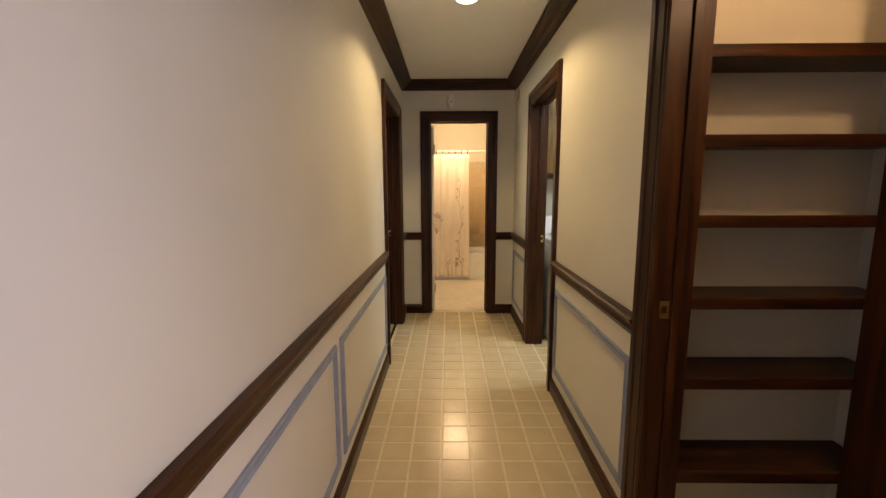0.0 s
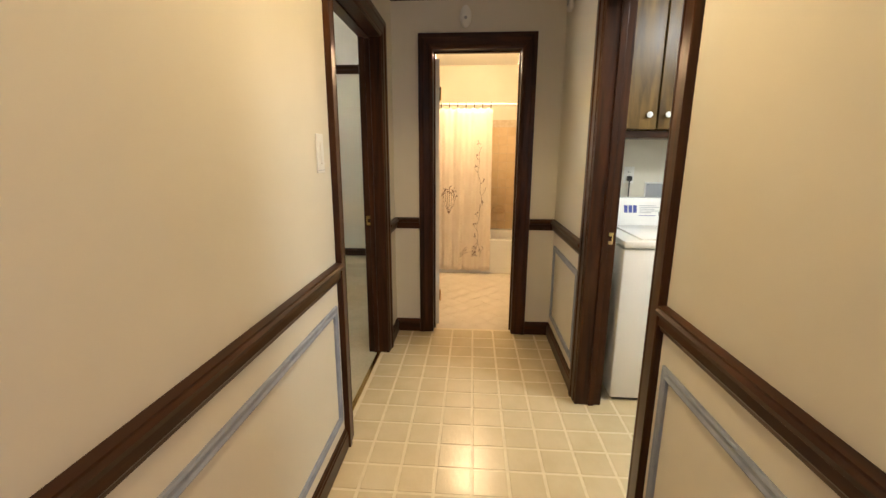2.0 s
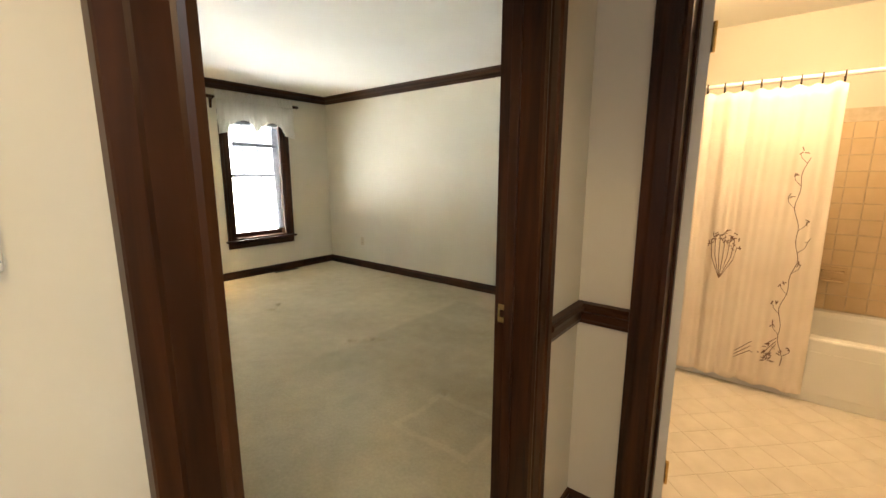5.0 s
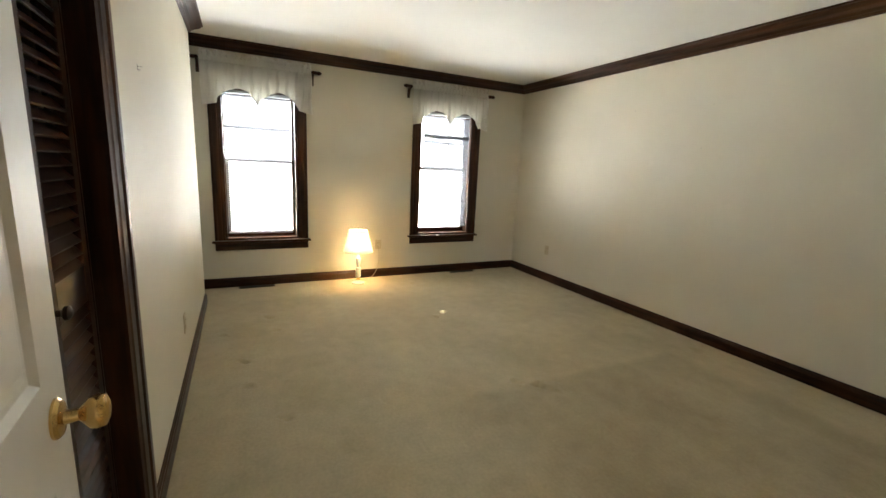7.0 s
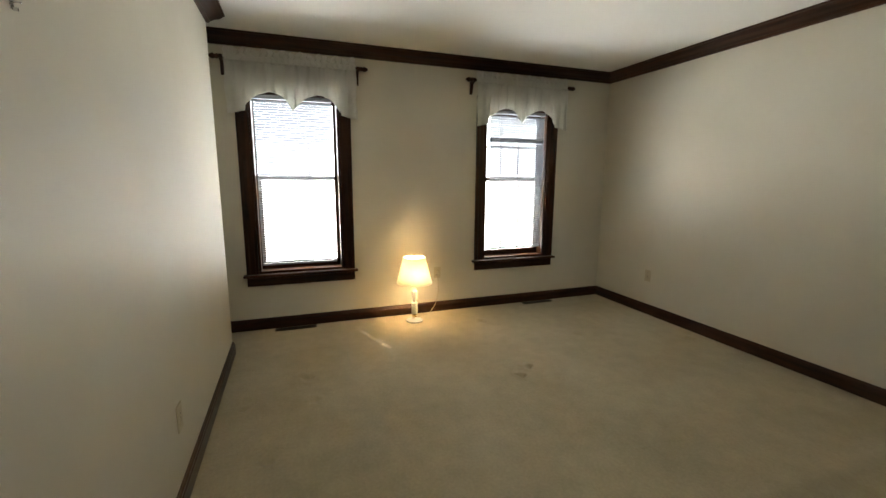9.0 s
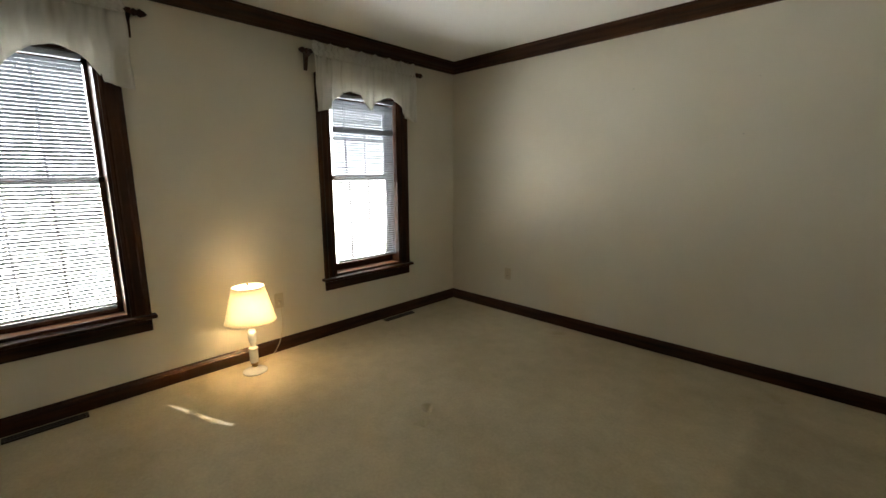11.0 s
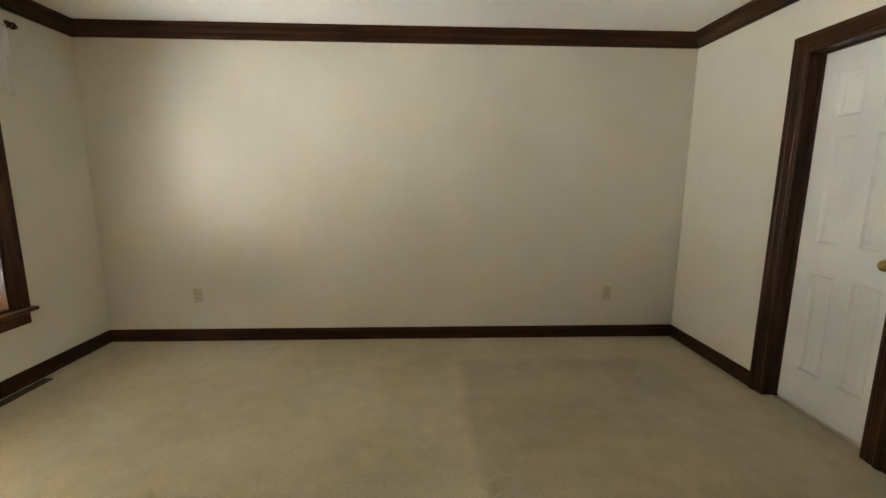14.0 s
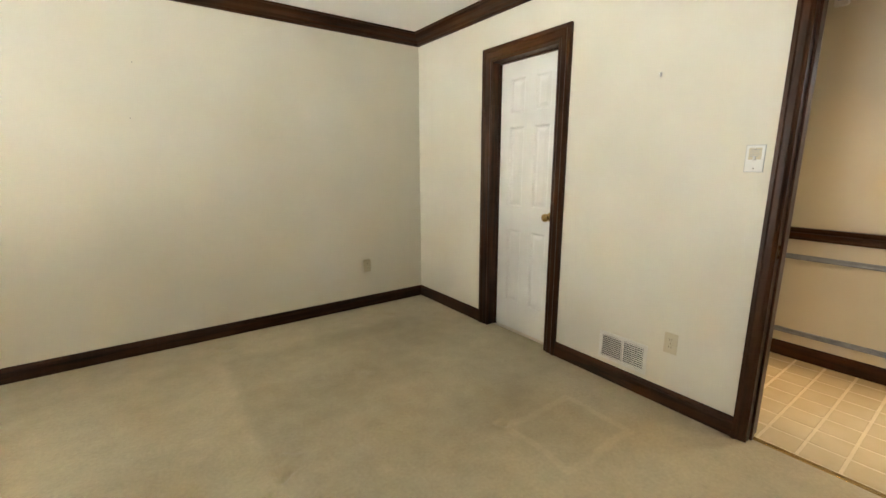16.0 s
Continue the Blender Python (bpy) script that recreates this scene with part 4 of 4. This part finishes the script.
# ---- linen closet ----
def linen_closet():
    yb, yf, x0, x1 = 1.770, 1.565, XR + 0.118, 1.779
    whole("closet_back", box(bm_new(), (XR + 0.115, yb, 0), (1.78, yb + 0.10, CE)), wall_paint, "cream painted wall behind the closet shelves", "wall", "structure")
    t = thing("closet_shelving", "dark-stained wooden shelves, empty, in the linen closet", "shelves")
    for z in (1.765, 1.492, 1.233, 0.955, 0.667, 0.308):
        part("shelf", box(bm_new(), (x0, yf, z + 0.004), (x1, yb - 0.001, z + 0.022), 0.002), wood_x, t)
        part("front_edge", box(bm_new(), (x0, yf - 0.019, z - 0.006), (x1, yf - 0.001, z + 0.034), 0.003), wood_x, t)
    part("side_panel", box(bm_new(), (1.592, 0.95, 0), (1.615, 1.542, 2.3), 0.002), wood_z, t, "dark wooden side panel")


linen_closet()


# ---- laundry ----
def washer():
    x0, x1, y0, y1 = 1.085, 1.77, 3.735, 4.375
    t = thing("washing_machine", "white enamel top-loading washing machine in the laundry", "washing machine")
    part("body", box(bm_new(), (x0, y0, 0.018), (x1, y1, 0.870), 0.012), enamel, t, "", True)
    # black block put in for the shade under the body
    part("kick_shade", box(bm_new(), (x0 + 0.02, y0 + 0.02, 0.0), (x1 - 0.02, y1 - 0.02, 0.02)), black, t)
    part("top", box(bm_new(), (x0 - 0.004, y0 - 0.012, 0.874), (x1 + 0.004, y1, 0.915), 0.014), enamel, t, "", True)
    lid = part("lid", box(bm_new(), (x0 + 0.09, y0 + 0.02, 0.912), (x1 - 0.09, y1 - 0.17, 0.925), 0.006), enamel, t, "white lid", True)
    part("lid_handle", box(bm_new(), (x0 + 0.30, y0 + 0.014, 0.910), (x0 + 0.39, y0 + 0.03, 0.921), 0.004), grey_plastic, lid)
    bm = skin(bm_new(), [(x0, y1 - 0.145, 0.914), (x0, y1 - 0.100, 1.065), (x0, y1 - 0.085, 1.085), (x0, y1, 1.085), (x0, y1, 0.914)],
              [(x1, y1 - 0.145, 0.914), (x1, y1 - 0.100, 1.065), (x1, y1 - 0.085, 1.085), (x1, y1, 1.085), (x1, y1, 0.914)])
    con = part("console", bm, enamel, t, "sloped control console")
    slope = pose(x0, y1 - 0.1455, 0.914, 73.4, 0, 0)
    marks = [(0.165 + 0.028 * i, 0.187 + 0.028 * i, 0.085, 0.132, blue_ink) for i in range(3)]
    marks += [(0.26, 0.26 + w, 0.128 - 0.011 * i, 0.132 - 0.011 * i, grey_plastic) for i, w in enumerate((0.10, 0.12, 0.09, 0.12, 0.07))]
    marks += [(0.375, 0.405, 0.066, 0.092, black), (0.255, 0.36, 0.066, 0.069, blue_ink)]
    for a, b, c, d, m in marks:
        part("print", moved(box(bm_new(), (a, c, 0.0005), (b, d, 0.0012)), slope), m, con, "printed marking")
    part("seam", moved(box(bm_new(), (0.470, 0.004, 0.0005), (0.474, 0.155, 0.0016)), slope), grey_plastic, con)
    for fx in (x0 + 0.05, x1 - 0.05):
        part("foot", lathe(bm_new(), [(0.02, -0.002), (0.02, 0.01), (0.012, 0.02)], (fx, y0 + 0.05, 0), 12), black, t)


washer()


def wall_cabinet(x0, x1):
    y0, y1, z0, z1 = 4.295, YE - 0.001, 1.455, 2.26
    t = thing("wall_cabinet", "brown wooden wall cabinet above the washing machine", "cabinet", None, "", "laundry cabinets")
    bm = box(bm_new(), (x0, y0 + 0.02, z0), (x1, y1, z1), 0.002)
    part("body", bm, oak_z, t)
    part("bottom_rail", box(bm_new(), (x0, y0 + 0.001, z0 - 0.002), (x1, y0 + 0.02, z0 + 0.038), 0.002), wood_x, t, "dark bottom rail")
    n = 2
    w = (x1 - x0) / n
    for i in range(n):
        a, b = x0 + i * w + 0.004, x0 + (i + 1) * w - 0.004
        d = part("door", box(bm_new(), (a, y0 - 0.019, z0 + 0.046), (b, y0, z1 - 0.01), 0.004), oak_z, t, "brown wooden door")
        kx = b - 0.05 if i == 0 else a + 0.05
        part("knob", lathe(bm_new(), [(0.008, 0), (0.008, -0.010), (0.017, -0.016), (0.018, -0.022), (0.012, -0.028), (0, -0.030)], (kx, y0 - 0.019, 1.585), 18, "y"), enamel, d, "white ceramic knob", True)
        for hz in (z0 + 0.12, z1 - 0.12):
            hx = a if i == 0 else b
            part("hinge", box(bm_new(), (hx - 0.006, y0 - 0.021, hz - 0.025), (hx + 0.006, y0 - 0.0185, hz + 0.025)), dark_metal, d)


wall_cabinet(1.03, 1.77)
wall_cabinet(1.775, 2.515)


def laundry_box():
    m = side("-y", YE) @ Matrix.Translation((1.63, 1.085, 0))
    t = thing("washer_outlet_box", "recessed grey laundry valve box in the wall", "valve box", m)
    part("back", box(bm_new(), (-0.12, -0.07, 0.0005), (0.12, 0.07, 0.002)), grey_plastic, t)
    for a, b, c, d in ((-0.13, 0.13, 0.07, 0.082), (-0.13, 0.13, -0.082, -0.07), (-0.13, -0.12, -0.07, 0.07), (0.12, 0.13, -0.07, 0.07)):
        part("frame", box(bm_new(), (a, c, 0.0005), (b, d, 0.009), 0.002), plastic_white, t)


laundry_box()
outlet("-y", YE, 1.385, 1.215, "white wall outlet with a black plug above the washer", plastic_white)


def washer_cord():
    t = thing("power_cord", "black plug and cord behind the washing machine", "power cord")
    part("plug", box(bm_new(), (1.370, YE - 0.042, 1.175), (1.400, YE - 0.009, 1.208), 0.006), black, t)
    part("cord", lathe(bm_new(), [(0.0045, 0.95), (0.0045, 1.178)], (1.385, YE - 0.030, 0), 10), black, t)


washer_cord()


# ---- bathroom ----
def bathtub():
    t = thing("bathtub", "white enamel bathtub behind the shower curtain", "bathtub")
    x0, x1, y0, y1, z = XL + 0.002, 1.268, 6.32, BN - 0.002, 0.40
    bm = bm_new()
    o = [(x0, y0), (x1, y0), (x1, y1), (x0, y1)]
    rings = [[(x, y, 0.0) for x, y in o], [(x, y, z - 0.012) for x, y in o]]
    for inset, h in ((0.004, z - 0.003), (0.012, z), (0.070, z), (0.085, z - 0.006), (0.098, z - 0.03), (0.16, 0.09), (0.22, 0.06)):
        rings.append([(x0 + inset, y0 + inset, h), (x1 - inset, y0 + inset, h), (x1 - inset, y1 - inset, h), (x0 + inset, y1 - inset, h)])
    vs = [[bm.verts.new(p) for p in r] for r in rings]
    for p, q in zip(vs, vs[1:]):
        for i in range(4):
            bm.faces.new((p[i], p[(i + 1) % 4], q[(i + 1) % 4], q[i]))
    bm.faces.new(vs[-1])
    bm.faces.new(vs[0][::-1])
    part("shell", bm, enamel, t, "", False)
    part("apron_panel", box(bm_new(), (x0 + 0.08, y0 - 0.006, 0.06), (x1 - 0.08, y0 - 0.0005, 0.32), 0.003), enamel, t)


bathtub()


def soap_dish():
    t = thing("soap_dish", "beige ceramic soap dish with grab bar on the tiled wall", "soap dish", side("-y", BN - 0.008) @ Matrix.Translation((0.63, 0.66, 0)))
    part("plate", box(bm_new(), (-0.075, -0.055, 0.0005), (0.075, 0.055, 0.012), 0.004), wall_tile, t)
    part("tray", box(bm_new(), (-0.06, -0.045, 0.010), (0.06, -0.030, 0.065), 0.005), wall_tile, t)
    part("grab_bar", box(bm_new(), (-0.06, 0.018, 0.035), (0.06, 0.034, 0.050), 0.005), wall_tile, t)
    for s in (-1, 1):
        part("bracket", box(bm_new(), (s * 0.052 - 0.008, 0.018, 0.011), (s * 0.052 + 0.008, 0.034, 0.045), 0.003), wall_tile, t)


soap_dish()


def shower_curtain():
    r = thing("shower_rod", "white shower curtain rod above the bathtub", "shower rod")
    y, zr = 6.285, 1.885
    part("rod", lathe(bm_new(), [(0.0125, XL + 0.004), (0.0125, 1.266)], (0, y, zr), 16, "x"), enamel, r, "", True)
    for x in (XL + 0.002, 1.256):
        part("flange", lathe(bm_new(), [(0.028, x), (0.028, x + 0.012)], (0, y, zr), 20, "x"), enamel, r)
    c = thing("shower_curtain", "cream fabric shower curtain with brown branch print, drawn to one side", "shower curtain")
    bm = bm_new()
    nu, nv, x0, x1 = 160, 30, XL + 0.02, 0.497
    cols = []
    for i in range(nu + 1):
        s = i / nu
        col = []
        for j in range(nv + 1):
            v = j / nv
            amp = 0.022 * (0.45 + 0.55 * v)
            d = math.sin(6.28 * 5.2 * s + 0.6 * math.sin(3 * v + 7 * s)) + 0.35 * math.sin(6.28 * 11.7 * s + 2 * v)
            col.append(bm.verts.new((x0 + (x1 - x0) * s + 0.012 * v * math.sin(8 * s), y - 0.008 + amp * d * 0.8, 1.850 - 1.805 * v - 0.008 * (1 - v) * (1 + math.cos(6.28 * 9 * s)))))
        cols.append(col)
    for p, q in zip(cols, cols[1:]):
        for j in range(nv):
            bm.faces.new((p[j], q[j], q[j + 1], p[j + 1]))
    cl = part("cloth", bm, curtain_cloth, c, "", True)
    cl.modifiers.new("thick", "SOLIDIFY").thickness = 0.0012

    def surf(x, z):
        s = min(max((x - x0) / (x1 - x0), 0), 1)
        v = (1.850 - z) / 1.805
        amp = 0.022 * (0.45 + 0.55 * v)
        d = math.sin(6.28 * 5.2 * s + 0.6 * math.sin(3 * v + 7 * s)) + 0.35 * math.sin(6.28 * 11.7 * s + 2 * v)
        return y - 0.008 + amp * d * 0.8 - 0.004

    rnd = random.Random(5)
    bm = bm_new()

    def stroke(pts, w):
        for (xa, za), (xb, zb) in zip(pts, pts[1:]):
            dx, dz = xb - xa, zb - za
            n = math.hypot(dx, dz) or 1
            w2 = w * 0.6
            px, pz = -dz / n * w2, dx / n * w2
            loop = lambda x, z: [(x - px, surf(x, z), z - pz), (x + px, surf(x, z), z + pz), (x + px, surf(x, z) + 0.001, z + pz), (x - px, surf(x, z) + 0.001, z - pz)]
            skin(bm, loop(xa, za), loop(xb, zb))

    def leafy(x, z, n, spread):
        for _ in range(n):
            a, r = rnd.uniform(0, 6.28), rnd.uniform(0.2, 1) * spread
            cx, cz = x + r * math.cos(a), z + r * math.sin(a)
            b = rnd.uniform(0, 6.28)
            stroke([(cx, cz), (cx + 0.022 * math.cos(b), cz + 0.022 * math.sin(b))], rnd.uniform(0.003, 0.006))

    stem = [(0.375 + 0.018 * math.sin(9 * z) + 0.008 * math.sin(31 * z), z) for z in np.linspace(0.20, 1.45, 40)]
    stroke(stem, 0.0028)
    for x, z in stem[2::4]:
        d = rnd.choice((-1, 1))
        stroke([(x, z), (x + d * 0.03, z + 0.035), (x + d * 0.035, z + 0.06)], 0.0022)
        leafy(x + d * 0.032, z + 0.06, 3, 0.016)
    for k in range(7):
        a = 0.5 + 0.32 * k
        stroke([(0.03, 0.70), (0.03 + 0.07 * math.cos(a), 0.80 + 0.05 * math.sin(a)), (0.03 + 0.085 * math.cos(a), 0.84 + 0.14 * math.sin(a))], 0.003)
        leafy(0.03 + 0.085 * math.cos(a), 0.84 + 0.14 * math.sin(a), 6, 0.035)
    for k in range(3):
        stroke([(0.16, 0.20 + 0.02 * k), (0.24, 0.26 + 0.03 * k), (0.31, 0.22 + 0.05 * k), (0.36, 0.33 + 0.02 * k)], 0.003)
    leafy(0.33, 0.26, 26, 0.07)
    part("branch_print", bm, print_brown, c, "brown branch and leaf print")["kind"] = "stuff"
    for i in range(9):
        x = x0 + 0.02 + i * (x1 - x0 - 0.04) / 8
        bm = bm_new()
        for k in range(12):
            a0, a1 = 6.2832 * k / 12, 6.2832 * (k + 1) / 12
            skin(bm, [(x - 0.004, y + q * math.cos(a0), zr - 0.012 + q * 1.5 * math.sin(a0)) for q in (0.016, 0.021)] + [(x + 0.004, y + q * math.cos(a0), zr - 0.012 + q * 1.5 * math.sin(a0)) for q in (0.021, 0.016)],
                 [(x - 0.004, y + q * math.cos(a1), zr - 0.012 + q * 1.5 * math.sin(a1)) for q in (0.016, 0.021)] + [(x + 0.004, y + q * math.cos(a1), zr - 0.012 + q * 1.5 * math.sin(a1)) for q in (0.021, 0.016)])
        part("curtain_ring", bm, dark_metal, c, "dark curtain ring")


shower_curtain()


def ceiling_light(name, x, y, label):
    t = thing(name, label, "ceiling light", pose(x, y, CE))
    part("base", lathe(bm_new(), [(0.10, -0.0005), (0.105, -0.012), (0.098, -0.022)], seg=32), brass, t, "", True)
    part("globe", lathe(bm_new(), [(0.105, -0.020), (0.125, -0.034), (0.118, -0.060), (0.085, -0.085), (0.04, -0.098), (0, -0.101)], seg=32), glow, t, "lit white glass globe", True)
    part("finial", lathe(bm_new(), [(0.006, -0.10), (0.009, -0.108), (0.004, -0.118), (0, -0.121)], seg=14), brass, t, "", True)


ceiling_light("bathroom_lamp", 0.33, 5.90, "lit round glass ceiling light in the bathroom")


def downlight(x, y):
    t = thing("recessed_downlight", "recessed round ceiling light in the hall", "ceiling light", pose(x, y, CE))
    part("ring", lathe(bm_new(), [(0.060, -0.0005), (0.085, -0.0005), (0.085, -0.004), (0.078, -0.007), (0.060, -0.005), (0.060, -0.0005)], seg=32), plastic_white, t, "", True)
    part("lens", lathe(bm_new(), [(0.059, -0.001), (0.059, -0.003), (0, -0.003)], seg=32), glow, t, "lit lens", True)


downlight(0.31, 2.75)


# ---- floor and wall tiles ----
def tile_mesh(w, d, mat, top=0.0, under=-0.0028, ease=0.0012):
    bm = skin(bm_new(), [(-w / 2, -d / 2, under), (w / 2, -d / 2, under), (w / 2, d / 2, under), (-w / 2, d / 2, under)],
              [(-w / 2, -d / 2, top - ease), (w / 2, -d / 2, top - ease), (w / 2, d / 2, top - ease), (-w / 2, d / 2, top - ease)])
    skin(bm, [(-w / 2, -d / 2, top - ease), (w / 2, -d / 2, top - ease), (w / 2, d / 2, top - ease), (-w / 2, d / 2, top - ease)],
         [(-w / 2 + ease, -d / 2 + ease, top), (w / 2 - ease, -d / 2 + ease, top), (w / 2 - ease, d / 2 - ease, top), (-w / 2 + ease, d / 2 - ease, top)])
    return mesh_of(bm, "tile", mat)


TX, TY, TJ = 0.1555, 0.1505, 0.014   # vinyl pattern: pitch across, along, joint width
TX0, TY0 = 0.317, 3.000              # a crossing of two joints


def vinyl_floor():
    base = bpy.data.objects["floor_hall_base"]
    made = {}
    for i in range(-6, 12):
        for j in range(-34, 12):
            x0, x1 = TX0 + i * TX + TJ / 2, TX0 + (i + 1) * TX - TJ / 2
            y0, y1 = TY0 + j * TY + TJ / 2, TY0 + (j + 1) * TY - TJ / 2
            x0, x1 = max(x0, BE + 0.072), min(x1, 2.64)
            y0, y1 = max(y0, HB), min(y1, YE + 0.05)
            if x1 - x0 < 0.012 or y1 - y0 < 0.012 or x1 > 1.9:
                continue
            if not (1.3 < y1 and x1 < 1.75) or (x0 > XR + 0.2 and y1 < 2.6):
                continue
            if x1 < XL and not (BD[0] < y0 and y1 < BD[1]):
                continue
            key = (round(x1 - x0, 4), round(y1 - y0, 4))
            if key not in made:
                made[key] = tile_mesh(*key, vinyl, -0.0016, -0.0029, 0.0009)
            ob = new("tile", made[key])
            ob.parent = base
            ob.location = ((x0 + x1) / 2, (y0 + y1) / 2, 0)
    bm = bm_new()
    for i in range(-5, 5):
        for j in range(-28, -9):
            x0, x1 = max(TX0 + i * TX + TJ / 2, XL), min(TX0 + (i + 1) * TX - TJ / 2, XR)
            y0, y1 = TY0 + j * TY + TJ / 2, TY0 + (j + 1) * TY - TJ / 2
            if y1 <= 1.3 and x1 - x0 > 0.01:
                box(bm, (x0, y0, -0.0029), (x1, y1, -0.0016))
    rest = part("tiles", bm, vinyl, base)
    rest["kind"] = "stuff"


vinyl_floor()


def bathroom_floor():
    base = bpy.data.objects["floor_bathroom_base"]
    s, g = 0.152, 0.003
    full = tile_mesh(s - g, s - g, bath_tile, -0.0022, -0.0039, 0.0008)
    c = math.cos(radians(45))
    lim = (XL, 1.27, YE + 0.065, 6.33)
    for i in range(-30, 31):
        for j in range(-30, 31):
            x, y = 0.33 + (i - j) * s * c, 5.5 + (i + j) * s * c
            if not (lim[0] - 0.1 < x < lim[1] + 0.1 and lim[2] - 0.1 < y < lim[3] + 0.1):
                continue
            r = s * c
            if lim[0] < x - r and x + r < lim[1] and lim[2] < y - r and y + r < lim[3]:
                ob = new("tile", full)
                ob.matrix_world = pose(x, y, 0, 0, 0, 45)
            else:
                bm = bm_new()
                bm.from_mesh(full)
                moved(bm, pose(x, y, 0, 0, 0, 45))
                for co, no in (((lim[0], 0, 0), (-1, 0, 0)), ((lim[1], 0, 0), (1, 0, 0)), ((0, lim[2], 0), (0, -1, 0)), ((0, lim[3], 0), (0, 1, 0))):
                    bmesh.ops.bisect_plane(bm, geom=bm.verts[:] + bm.edges[:] + bm.faces[:], plane_co=co, plane_no=no, clear_outer=True)
                if len(bm.faces) < 2:
                    bm.free()
                    continue
                ob = new("tile", mesh_of(bm, "tile", bath_tile))
            ob.parent = base


bathroom_floor()


def tub_tiles():
    bed = whole("tile_bed", box(bm_new(), (XL + 0.003, BN - 0.004, 0.40), (1.267, BN, 1.79)), grout, "grouted bed of the tiled tub wall", "tiled wall", "structure")
    p = 0.108
    bm = skin(bm_new(), [(-0.0525, 0, -0.0525), (0.0525, 0, -0.0525), (0.0525, 0, 0.0525), (-0.0525, 0, 0.0525)], [(-0.051, -0.004, -0.051), (0.051, -0.004, -0.051), (0.051, -0.004, 0.051), (-0.051, -0.004, 0.051)])
    me = mesh_of(bm, "tile", wall_tile)
    for i in range(8):
        for j in range(12):
            ob = new("tile", me)
            ob.parent = bed
            ob.location = (1.267 - 0.056 - i * p, BN - 0.004, 0.46 + j * p)


tub_tiles()
